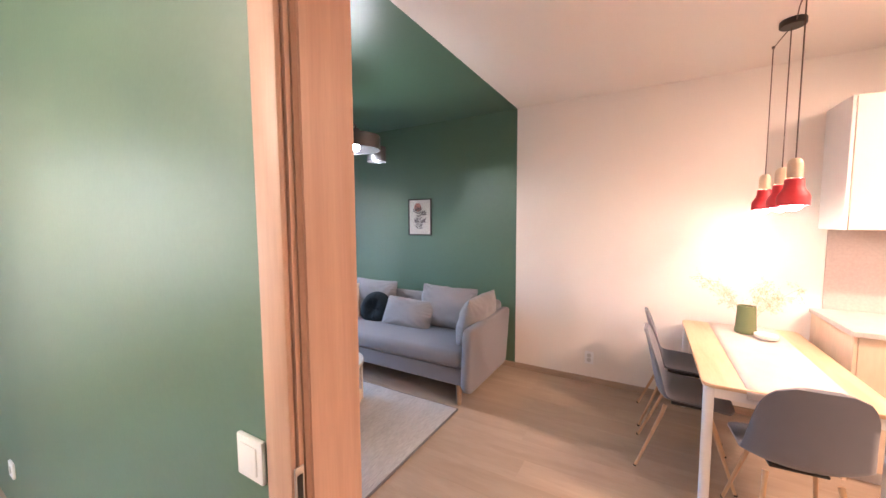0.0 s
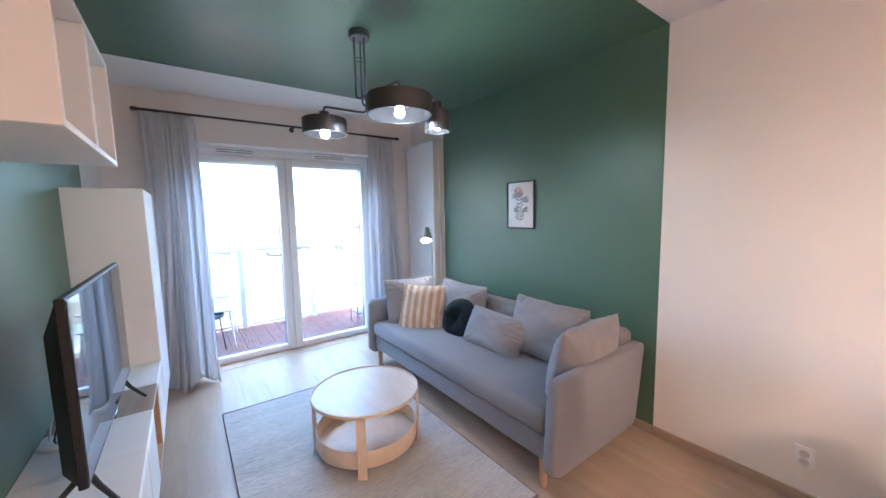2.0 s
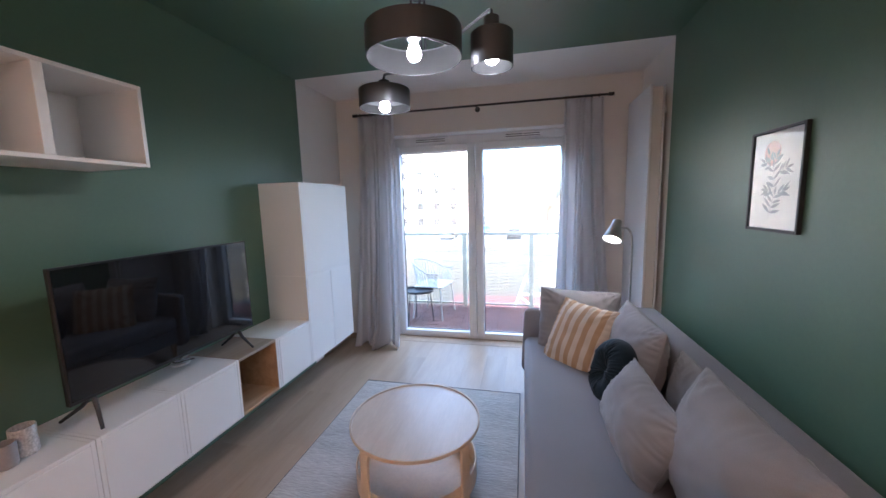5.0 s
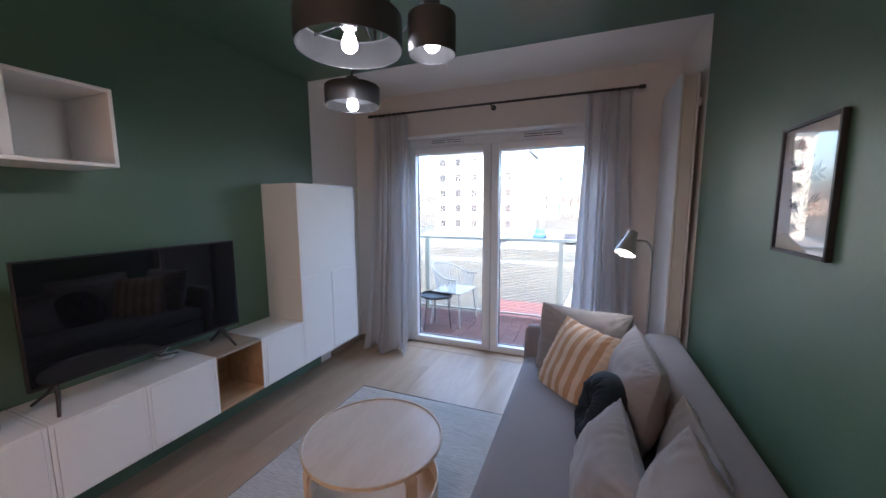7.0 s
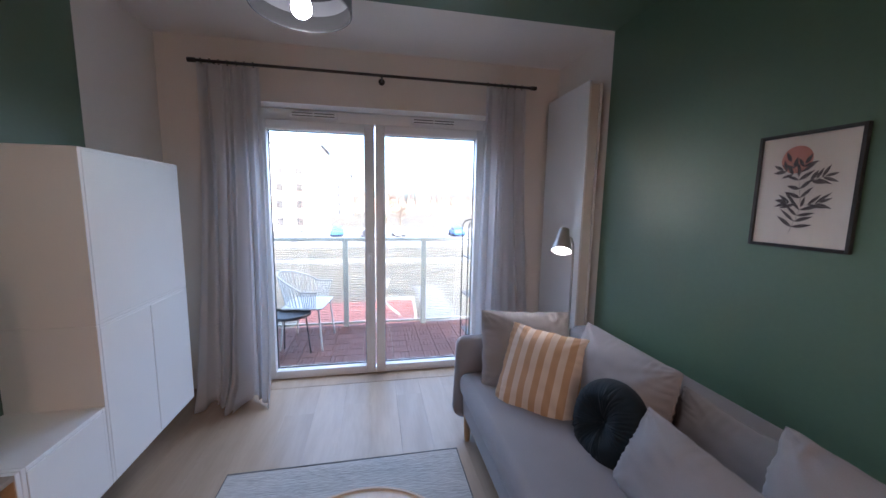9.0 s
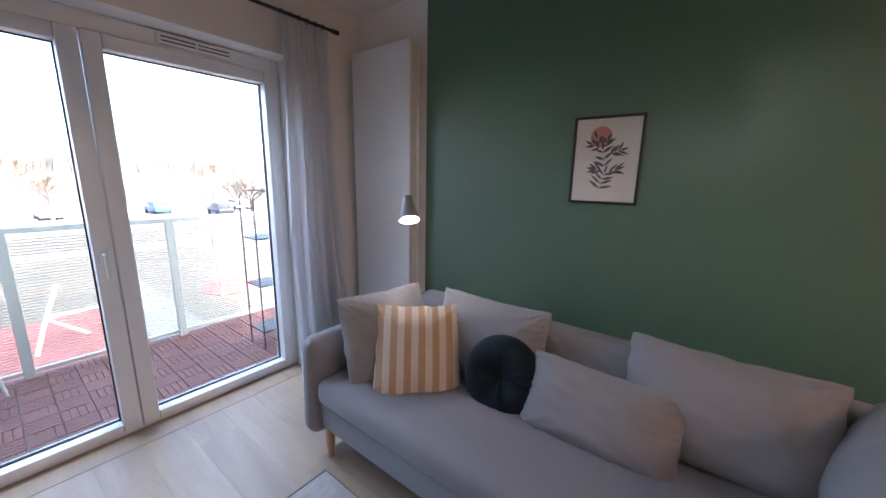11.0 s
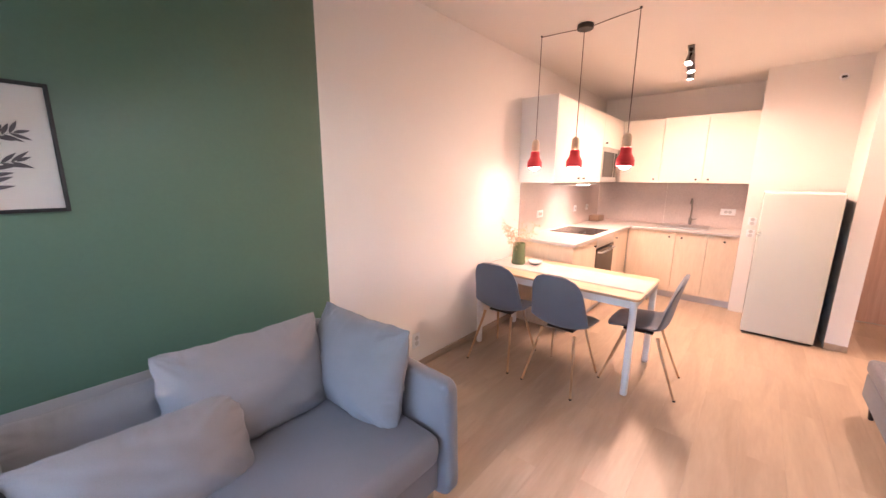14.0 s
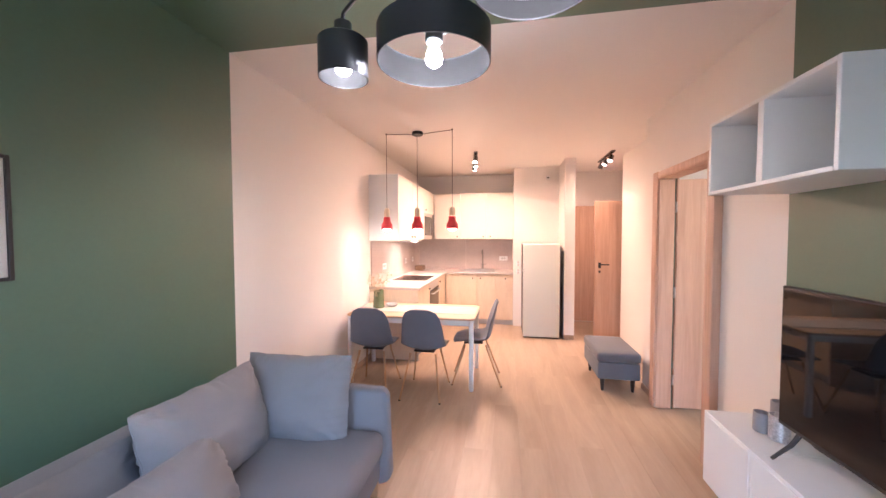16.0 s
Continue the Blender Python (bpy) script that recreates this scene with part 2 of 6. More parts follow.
STONE = surface("pale_grey_worktop", (0.50, 0.46, 0.43), 0.35, var=0.12, scale=14, bump=0.03, fine=120)
SPLASH = surface("grey_concrete_panel", (0.50, 0.425, 0.395), 0.42, var=0.12, scale=4, bump=0.08, fine=60)
RED = surface("red_silicone_shade", (0.62, 0.035, 0.045), 0.5, var=0.05, bump=0.0)
VASE = surface("green_ribbed_glass", (0.17, 0.205, 0.10), 0.18, var=0.08, bump=0.0)
PLATE = surface("white_glazed_china", (0.76, 0.73, 0.70), 0.2, var=0.02, bump=0.0)
RUNNER = surface("beige_linen_runner", (0.56, 0.52, 0.47), 0.95, var=0.12, scale=7, bump=0.5, fine=300)
DRYGRASS = surface("dry_pampas_grass", (0.56, 0.43, 0.27), 0.95, var=0.25, scale=40, bump=0.0)
FRIDGE = surface("pale_grey_appliance_enamel", (0.62, 0.64, 0.58), 0.35, var=0.03, bump=0.02)
FRIDGE_SIDE = surface("dark_appliance_side", (0.06, 0.055, 0.05), 0.5, var=0.05, bump=0.0)
PAPER = surface("warm_white_paper", (0.74, 0.70, 0.65), 0.8, var=0.02, bump=0.0)
INK = surface("dark_ink", (0.10, 0.085, 0.095), 0.8, var=0.2, scale=60, bump=0.0)
PINK = surface("dusty_pink_ink", (0.60, 0.27, 0.22), 0.8, var=0.1, scale=40, bump=0.0)
CANDLE = surface("grey_glass_jar", (0.30, 0.27, 0.27), 0.35, var=0.1, bump=0.0)
CANDLE2 = surface("silver_patterned_jar", (0.55, 0.53, 0.52), 0.3, metal=0.4, var=0.5, scale=40, bump=0.0)
# window glass tinted dark so that the outdoors looks less bright
PANE = clear_pane("dimming_window_glass", (0.67, 0.68, 0.67))
THIN = clear_pane("picture_glass", (0.98, 0.98, 0.98))
BULB = glowing("lit_bulb", (1.0, 0.89, 0.77), 8.0)
CLEAR_BULB = glowing("lit_clear_bulb", (1.0, 0.90, 0.79), 12.0)
SMALL_BULB = glowing("lit_small_bulb", (1.0, 0.90, 0.79), 4.0)
BULB_WARM = glowing("lit_warm_bulb", (1.0, 0.78, 0.55), 3.0)
DECK = surface("red_brown_deck_slat", (0.185, 0.075, 0.055), 0.7, var=0.25, scale=6, bump=0.25, fine=120, jitter=0.15)
RAIL = surface("pale_green_grey_railing", (0.52, 0.53, 0.45), 0.45, var=0.05, bump=0.0)
RENDERING = surface("pale_facade_render", (0.58, 0.53, 0.44), 0.85, var=0.06, scale=1.0, bump=0.2, fine=60)
FACADE_GREY = surface("grey_facade_render", (0.17, 0.185, 0.215), 0.85, var=0.08, scale=0.6, bump=0.1)
FACADE_BROWN = surface("brown_facade_panel", (0.30, 0.16, 0.10), 0.7, var=0.1, scale=0.6, bump=0.1)
DARKGLASS = surface("dark_window_glass", (0.06, 0.058, 0.060), 0.1, var=0.1, bump=0.0)
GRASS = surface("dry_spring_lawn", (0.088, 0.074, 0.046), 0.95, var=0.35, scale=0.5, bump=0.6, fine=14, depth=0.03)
ASPHALT = surface("pale_paving", (0.17, 0.165, 0.155), 0.9, var=0.15, scale=0.5, bump=0.3, fine=30)
REDRUBBER = surface("red_rubber_playground", (0.22, 0.06, 0.04), 0.9, var=0.15, scale=1, bump=0.2, fine=60)
TWIGS = surface("pale_brown_twigs", (0.24, 0.175, 0.135), 0.95, var=0.3, scale=0.2, bump=0.0)
BARK = surface("grey_brown_bark", (0.13, 0.105, 0.08), 0.95, var=0.3, scale=6, bump=0.6, fine=50)
CARPAINTS = [surface("car_paint_" + n, c, 0.25, var=0.02, bump=0.0) for n, c in (("blue", (0.04, 0.12, 0.35)), ("silver", (0.45, 0.46, 0.47)), ("white", (0.7, 0.7, 0.7)), ("dark", (0.03, 0.03, 0.035)))]
RUBBER = surface("black_rubber", (0.02, 0.02, 0.02), 0.8, bump=0.0)
CABLE = surface("textile_cable", (0.10, 0.07, 0.06), 0.8, var=0.1, bump=0.0)
WHITECABLE = surface("white_cable", (0.72, 0.72, 0.72), 0.5, bump=0.0)


# ---- building helpers ----
def box(bm, x0, x1, y0, y1, z0, z1, bevel=0.0, segments=1):
    m = Matrix.Translation(((x0 + x1) / 2, (y0 + y1) / 2, (z0 + z1) / 2)) @ Matrix.Diagonal((abs(x1 - x0), abs(y1 - y0), abs(z1 - z0), 1))
    made = bmesh.ops.create_cube(bm, size=1, matrix=m)
    if bevel:
        edges = list({e for v in made["verts"] for e in v.link_edges})
        bmesh.ops.bevel(bm, geom=edges, offset=bevel, segments=segments, affect="EDGES", profile=0.5)
    return made


def boxed(*args):
    bm = bmesh.new()
    box(bm, *args)
    return bm


def turned(bm, profile, centre=(0, 0, 0), steps=28, closed=False):
    """A surface of revolution about z: profile is a list of (radius, height)."""
    cx, cy, cz = centre
    rings = []
    for r, h in profile:
        rings.append([bm.verts.new((cx + r * math.cos(2 * math.pi * i / steps), cy + r * math.sin(2 * math.pi * i / steps), cz + h)) for i in range(steps)])
    pairs = list(zip(rings, rings[1:])) + ([(rings[-1], rings[0])] if closed else [])
    for a, b in pairs:
        for i in range(steps):
            j = (i + 1) % steps
            bm.faces.new((a[i], a[j], b[j], b[i]))
    if not closed:
        for ring, flip in ((rings[0], True), (rings[-1], False)):
            bm.faces.new(ring[::-1] if flip else ring)
    return bm


def tube(bm, points, radius, sides=8, taper=None):
    """A round bar along a list of points."""
    pts = [Vector(p) for p in points]
    rings = []
    for k, p in enumerate(pts):
        d = (pts[min(k + 1, len(pts) - 1)] - pts[max(k - 1, 0)]).normalized()
        side = d.cross(Vector((0, 0, 1)) if abs(d.z) < 0.9 else Vector((1, 0, 0))).normalized()
        up = side.cross(d)
        r = radius if taper is None else radius + (taper - radius) * k / (len(pts) - 1)
        rings.append([bm.verts.new(p + r * (math.cos(2 * math.pi * i / sides) * side + math.sin(2 * math.pi * i / sides) * up)) for i in range(sides)])
    for a, b in zip(rings, rings[1:]):
        for i in range(sides):
            j = (i + 1) % sides
            bm.faces.new((a[i], b[i], b[j], a[j]))
    bm.faces.new(rings[0])
    bm.faces.new(rings[-1][::-1])
    return bm


def bent(points, radius=0.04, steps=6):
    """The same line with its corners rounded."""
    pts = [Vector(p) for p in points]
    out = [pts[0].copy()]
    for a, b, c in zip(pts, pts[1:], pts[2:]):
        r = min(radius, (b - a).length * 0.45, (c - b).length * 0.45)
        p, q = b + (a - b).normalized() * r, b + (c - b).normalized() * r
        for i in range(steps + 1):
            s = i / steps
            out.append(p * (1 - s) ** 2 + b * 2 * s * (1 - s) + q * s * s)
    return out + [pts[-1]]


PLACE = {}


def thing(name, base, label, category, group="", turn=0.0, kind=""):
    """An empty at the thing's base; its parts are meshes under it."""
    ob = new(name)
    ob.empty_display_size = 0.1
    PLACE[ob] = pose(*base, 0, 0, turn)
    ob.matrix_basis = PLACE[ob]
    return tagged(ob, label, category, group, kind)


def mesh_of(name, bm, material, smooth=0):
    bmesh.ops.recalc_face_normals(bm, faces=bm.faces)
    data = bpy.data.meshes.new(name)
    bm.to_mesh(data)
    bm.free()
    for m in material if isinstance(material, (list, tuple)) else (material,):
        data.materials.append(m)
    if smooth:
        data.shade_smooth()
        if smooth < 180:
            data.set_sharp_from_angle(angle=radians(smooth))
    return data


def part(name, bm, material, parent, label="", smooth=35, local=False):
    """One mesh under a thing or a part. Given in the world's metres, or in the thing's own if local."""
    if not local:
        bm.transform(PLACE[parent].inverted())
    ob = new(name, mesh_of(name, bm, material, smooth))
    ob.parent = parent
    PLACE[ob] = PLACE[parent]
    return tagged(ob, label)


def single(name, bm, material, label, category, group="", kind="", smooth=35, base=None):
    """A thing that is one mesh."""
    if base:
        bm.transform(Matrix.Translation(base).inverted())
    ob = new(name, mesh_of(name, bm, material, smooth))
    PLACE[ob] = Matrix.Translation(base) if base else Matrix()
    ob.matrix_basis = PLACE[ob]
    return tagged(ob, label, category, group, kind)


def setting(name, bm, material, label, category="", smooth=0):
    if name.startswith("wall_"):
        # walls stand on the slab below the floor boards
        for v in bm.verts:
            if abs(v.co.z) < 1e-6:
                v.co.z = -0.2
    return single(name, bm, material, label, category or name.split("_")[0], kind="structure", smooth=smooth)


# ---- the large structure ----
H = 2.58
NORTH, SOUTH, WEST, EAST = 3.475, 0.535, -3.97, 3.60
GREEN_W, GREEN_E = -3.29, -1.0
bed = 0.43
setting("wall_north_1", boxed(WEST - 0.3, GREEN_W, NORTH, NORTH + 0.2, 0, H), WHITE_WALL, "plain white painted wall beside the balcony door", "wall")
setting("wall_north_2", boxed(GREEN_W, GREEN_E, NORTH, NORTH + 0.2, 0, H), GREEN, "dark green satin painted wall behind the sofa", "wall")
setting("wall_north_3", boxed(GREEN_E, EAST + 0.2, NORTH, NORTH + 0.2, 0, H), WHITE_WALL, "warm white painted wall beside the dining table", "wall")
setting("ceiling_1", boxed(WEST - 0.3, GREEN_W, SOUTH - 0.06, NORTH, H, H + 0.2), CEILING_WHITE, "white painted ceiling strip by the balcony door", "ceiling")
setting("ceiling_2", boxed(GREEN_W, GREEN_E, SOUTH - 0.06, NORTH, H, H + 0.2), GREEN, "dark green satin painted ceiling over the sitting area", "ceiling")
setting("ceiling_3", boxed(GREEN_E, EAST + 0.2, -0.55, NORTH, H, H + 0.2), CEILING_WHITE, "white painted ceiling over kitchen and hall", "ceiling")
setting("ceiling_4", boxed(WEST - 0.3, GREEN_E, -2.8, SOUTH - 0.06, H, H + 0.2), CEILING_WHITE, "white painted bedroom ceiling", "ceiling")
setting("ceiling_5", boxed(GREEN_E, 0.9, -2.8, -0.55, H, H + 0.2), CEILING_WHITE, "white painted bedroom ceiling", "ceiling")

MID = 0.483
DOOR_W, DOOR_E, DOOR_TOP = -0.41, 0.412, 1.985
for n, (x0, x1, z0, z1, m, text) in enumerate((
        (WEST - 0.3, GREEN_W, 0, H, WHITE_WALL, "plain white painted wall by the curtain"),
        (GREEN_W, -0.97, 0, H, GREEN, "dark green satin painted wall behind the television"),
        (-0.97, DOOR_W, 0, H, WHITE_WALL, "warm white painted wall beside the bedroom door"),
        (DOOR_W, DOOR_E, DOOR_TOP, H, WHITE_WALL, "warm white painted wall over the bedroom door"),
        (DOOR_E, 0.79, 0, H, WHITE_WALL, "warm white painted wall end by the hall"))):
    setting("wall_south_%d" % (n + 1), boxed(x0, x1, MID, SOUTH, z0, z1), m, text, "wall")
for n, (x0, x1, z0, z1) in enumerate(((WEST - 0.3, DOOR_W, 0, H), (DOOR_W, DOOR_E, DOOR_TOP, H), (DOOR_E, 0.69, 0, H))):
    setting("wall_bedroom_%d" % (n + 1), boxed(x0, x1, bed, MID, z0, z1), GREEN, "green satin painted bedroom wall", "wall")
setting("wall_hall_1", boxed(0.69, 0.79, -2.8, MID, 0, H), WHITE_WALL, "white painted wall between bedroom and hall", "wall")
setting("wall_hall_2", boxed(0.79, 2.36, 0.18, 0.28, 0, H), WHITE_WALL, "warm white painted hall wall", "wall")
setting("wall_hall_3", boxed(2.26, 2.36, -0.45, 0.18, 0, H), WHITE_WALL, "warm white painted hall wall", "wall")
setting("wall_hall_4", boxed(2.26, 3.78, -0.55, -0.45, 0, H), WHITE_WALL, "warm white painted hall end wall", "wall")
setting("wall_hall_5", boxed(3.58, 3.78, -0.45, 0.888, 0, H), WHITE_WALL, "warm white painted hall wall", "wall")
setting("wall_hall_6", boxed(2.385, 3.78, 0.888, 1.03, 0, H), WHITE_WALL, "white painted wall stub beside the fridge", "wall")
setting("wall_fridge", boxed(3.0, 3.78, 1.03, 1.735, 0, H), WHITE_WALL, "white painted wall behind the fridge", "wall")
setting("wall_east", boxed(EAST, EAST + 0.18, 1.735, NORTH, 0, H), WHITE_WALL, "white painted kitchen wall", "wall")
OUT = WEST - 0.3
WIN_S, WIN_N, WIN_TOP = 1.05, 2.93, 2.18
setting("wall_west_1", boxed(OUT, WEST, SOUTH, WIN_S, 0, H), WHITE_WALL, "white painted wall beside the balcony door", "wall")
setting("wall_west_2", boxed(OUT, WEST, WIN_N, NORTH, 0, H), WHITE_WALL, "white painted wall behind the curtain", "wall")
setting("wall_west_3", boxed(OUT, WEST, WIN_S, WIN_N, WIN_TOP, H), WHITE_WALL, "white painted wall over the balcony door", "wall")
setting("wall_bedroom_4", boxed(OUT, WEST, -2.8, -2.1, 0, H), WHITE_WALL, "white painted bedroom wall", "wall")
setting("wall_bedroom_5", boxed(OUT, WEST, -0.65, bed, 0, H), WHITE_WALL, "white painted bedroom wall", "wall")
setting("wall_bedroom_6", boxed(OUT, WEST, -2.1, -0.65, 0, 0.6), WHITE_WALL, "white painted bedroom wall under the window", "wall")
setting("wall_bedroom_7", boxed(OUT, WEST, -2.1, -0.65, 2.2, H), WHITE_WALL, "white painted bedroom wall over the window", "wall")
setting("wall_bedroom_8", boxed(OUT, 0.69, -3.0, -2.8, 0, H), WHITE_WALL, "white painted bedroom wall", "wall")
setting("wall_facade", boxed(OUT - 0.02, OUT + 0.28, -8, 10, H + 0.2, 8.5), RENDERING, "pale rendered outer wall of the upper storeys", "wall")
setting("floor_bedroom", boxed(OUT, 0.69, -2.8, bed, -0.2, 0), OAK, "pale oak laminate bedroom floor", "floor")


def skirting(x0, x1, y0, y1):
    setting("baseboard", boxed(x0, x1, y0, y1, 0, 0.058, 0.004), SKIRT, "oak-coloured skirting board", "baseboard")


skirting(GREEN_W + 0.002, GREEN_E - 0.001, NORTH - 0.014, NORTH)
skirting(GREEN_E + 0.002, 1.15, NORTH - 0.014, NORTH)
skirting(WEST + 0.002, -3.43, SOUTH, SOUTH + 0.014)
skirting(WEST, WEST + 0.014, SOUTH + 0.016, WIN_S - 0.03)
skirting(-0.96, -0.475, SOUTH, SOUTH + 0.014)
skirting(0.49, 0.79, SOUTH, SOUTH + 0.014)
skirting(0.80, 2.36, 0.28, 0.294)
skirting(2.371, 2.385, 0.888, 1.03)
skirting(3.566, 3.58, 0.79, 0.886)

# bedroom doorway: lining, trims and the open leaf
doorway = thing("door_1", ((DOOR_W + DOOR_E) / 2, 0.5, 0), "open bedroom door in a warm oak frame", "door", kind="structure")
LW, LE = -0.358, 0.380
bm = bmesh.new()
box(bm, DOOR_W, LW, 0.452, 0.575, 0, 1.955, 0.003)
part("lining", bm, DOORWOOD, doorway)
part("lining", boxed(LE, DOOR_E, 0.452, 0.575, 0, 1.955, 0.003), DOORWOOD, doorway)
part("lining", boxed(DOOR_W, DOOR_E, 0.452, 0.575, 1.955, DOOR_TOP, 0.003), DOORWOOD, doorway)
for x0, x1 in ((-0.457, LW - 0.010), (LE + 0.010, 0.485)):
    part("trim", boxed(x0, x1, SOUTH, 0.588, 0, 2.022, 0.006, 2), DOORWOOD, doorway)
    part("trim", boxed(max(x0, -0.438), x1, 0.416, bed, 0, 2.022, 0.006, 2), DOORWOOD, doorway)
part("trim", boxed(LW - 0.010, LE + 0.010, SOUTH + 0.004, 0.584, 1.963, 2.018, 0.006, 2), DOORWOOD, doorway)
part("trim", boxed(LW - 0.010, LE + 0.010, 0.418, bed, 1.963, 2.018, 0.006, 2), DOORWOOD, doorway)
part("rebate", boxed(DOOR_W, LW - 0.006, bed + 0.001, 0.451, 0, 1.955), DOORWOOD, doorway)
part("seal", boxed(LW - 0.006, LW - 0.001, 0.440, 0.451, 0, 1.955), surface("brown_door_seal", (0.34, 0.20, 0.13), 0.7, bump=0.0), doorway, "brown door seal")
strike = part("strike_plate", boxed(LW - 0.0058, LW - 0.002, 0.418, 0.437, 0.90, 1.066, 0.001), STEEL, doorway, "steel strike plate")
# the hole isn't cut; a black plate gives its shade
part("latch_hole", boxed(LW - 0.0019, LW - 0.0012, 0.422, 0.433, 0.985, 1.052), RUBBER, strike, "black plate standing in for the shade of the latch hole")
leaf = part("leaf", boxed(LE + 0.012, LE + 0.052, -0.30, 0.432, 0.008, 1.952, 0.003), DOORWOOD, doorway, "plain oak veneer door leaf")
for z in (0.25, 1.0, 1.72):
    bm = bmesh.new()
    turned(bm, [(0.007, -0.045), (0.008, -0.04), (0.008, 0.04), (0.007, 0.045)], (LE + 0.004, 0.441, z), 10)
    part("hinge", bm, STEEL, doorway, "steel hinge")

# hall doors
hall_door = thing("door_2", (3.56, 0.36, 0), "closed oak veneer door at the end of the hall", "door", kind="structure")
part("leaf", boxed(3.545, 3.58, -0.10, 0.74, 0.005, 1.99, 0.003), DOORWOOD, hall_door)
part("threshold", boxed(3.52, 3.579, -0.10, 0.74, 0.0, 0.004), STEEL, hall_door)
bath_door = thing("door_3", (2.48, 0.2, 0), "open oak veneer door standing across the hall", "door", kind="structure")
part("leaf", boxed(2.46, 2.50, -0.22, 0.607, 0.01, 1.972, 0.003), DOORWOOD, bath_door)
handle = part("handle", boxed(2.448, 2.461, 0.520, 0.556, 1.02, 1.10, 0.003), BLACK, bath_door, "black door handle")
bm = bmesh.new()
tube(bm, bent([(2.455, 0.538, 1.072), (2.41, 0.538, 1.072), (2.41, 0.42, 1.072)], 0.02), 0.009)
part("lever", bm, BLACK, handle)
part("key_rose", boxed(2.450, 2.461, 0.525, 0.551, 0.955, 0.985, 0.003), BLACK, bath_door, "black key rose")

# balcony door
balcony_door = thing("window_1", (-4.17, (WIN_S + WIN_N) / 2, 0), "white double-glazed balcony door with two sashes", "window", kind="structure")
FX0, FX1 = -4.235, -4.135


def ring_frame(bm, x0, x1, y0, y1, z0, z1, w, bevel=0.006, low=None, high=None):
    low, high = low or w, high or w
    box(bm, x0, x1, y0, y0 + w, z0, z1, bevel, 2)
    box(bm, x0, x1, y1 - w, y1, z0, z1, bevel, 2)
    box(bm, x0, x1, y0 + w, y1 - w, z0, z0 + low, bevel, 2)
    box(bm, x0, x1, y0 + w, y1 - w, z1 - high, z1, bevel, 2)


bm = bmesh.new()
ring_frame(bm, FX0, FX1, WIN_S, WIN_N, 0.0, WIN_TOP, 0.045, low=0.022, high=0.085)
part("window_frame", bm, PVC, balcony_door)
for y0, y1, pane0, pane1 in ((1.10, 1.974, 1.165, 1.895), (1.980, 2.880, 2.055, 2.825)):
    bm = bmesh.new()
    w0, w1 = pane0 - y0, y1 - pane1
    x0, x1 = FX0 + 0.012, FX1 + 0.018
    box(bm, x0, x1, y0, pane0, 0.024, 2.092, 0.008, 2)
    box(bm, x0, x1, pane1, y1, 0.024, 2.092, 0.008, 2)
    box(bm, x0, x1, pane0, pane1, 0.024, 0.076, 0.008, 2)
    box(bm, x0, x1, pane0, pane1, 2.022, 2.092, 0.008, 2)
    sash = part("sash", bm, PVC, balcony_door)
    bm = bmesh.new()
    ring_frame(bm, -4.198, -4.178, pane0 - 0.001, pane1 + 0.001, 0.075, 2.023, 0.006, 0)
    part("gasket", bm, RUBBER, sash, "black rubber gasket")
    glass = part("pane", boxed(-4.190, -4.186, pane0, pane1, 0.078, 2.020), PANE, sash, "glass pane tinted to dim the outdoor view")
    glass.visible_shadow = False
bm = bmesh.new()
box(bm, FX1 + 0.018, FX1 + 0.030, 1.918, 1.950, 0.98, 1.06, 0.004, 2)
tube(bm, bent([(FX1 + 0.025, 1.934, 1.035), (FX1 + 0.065, 1.934, 1.035), (FX1 + 0.065, 1.934, 0.915)], 0.015), 0.010)
part("handle", bm, PVC, balcony_door, "white lever handle")
for y0, y1 in ((1.34, 1.69), (2.27, 2.64)):
    bm = bmesh.new()
    box(bm, FX1 - 0.004, FX1 + 0.028, y0, y1, 2.112, 2.165, 0.006, 2)
    vent = part("vent", bm, PVC, balcony_door, "white trickle vent")
    # slots aren't cut; black strips on the face give their shade
    for z in (2.124, 2.144):
        part("slot", boxed(FX1 + 0.0275, FX1 + 0.0295, y0 + 0.02, (y0 + y1) / 2 - 0.006, z, z + 0.006), RUBBER, vent, "black strip standing in for the shade of a vent slot")
        part("slot", boxed(FX1 + 0.0275, FX1 + 0.0295, (y0 + y1) / 2 + 0.006, y1 - 0.02, z, z + 0.006), RUBBER, vent, "black strip standing in for the shade of a vent slot")
setting("sill_1", boxed(OUT - 0.01, FX0 - 0.001, WIN_S, WIN_N, -0.03, 0.012, 0.003), STEEL, "grey metal balcony threshold", "sill")
setting("floor_threshold", boxed(FX1 - 0.002, WEST, WIN_S, WIN_N, -0.03, 0.002), OAK, "pale oak strip under the balcony door", "floor")
bedroom_window = thing("window_2", (-4.17, -1.47, 0.6), "narrow white bedroom window", "window", kind="structure")
bm = bmesh.new()
ring_frame(bm, FX0, FX1, -2.1, -0.65, 0.6, 2.2, 0.08)
part("window_frame", bm, PVC, bedroom_window)
glass = part("pane", boxed(-4.19, -4.186, -2.02, -0.73, 0.68, 2.12), PANE, bedroom_window)
glass.visible_shadow = False

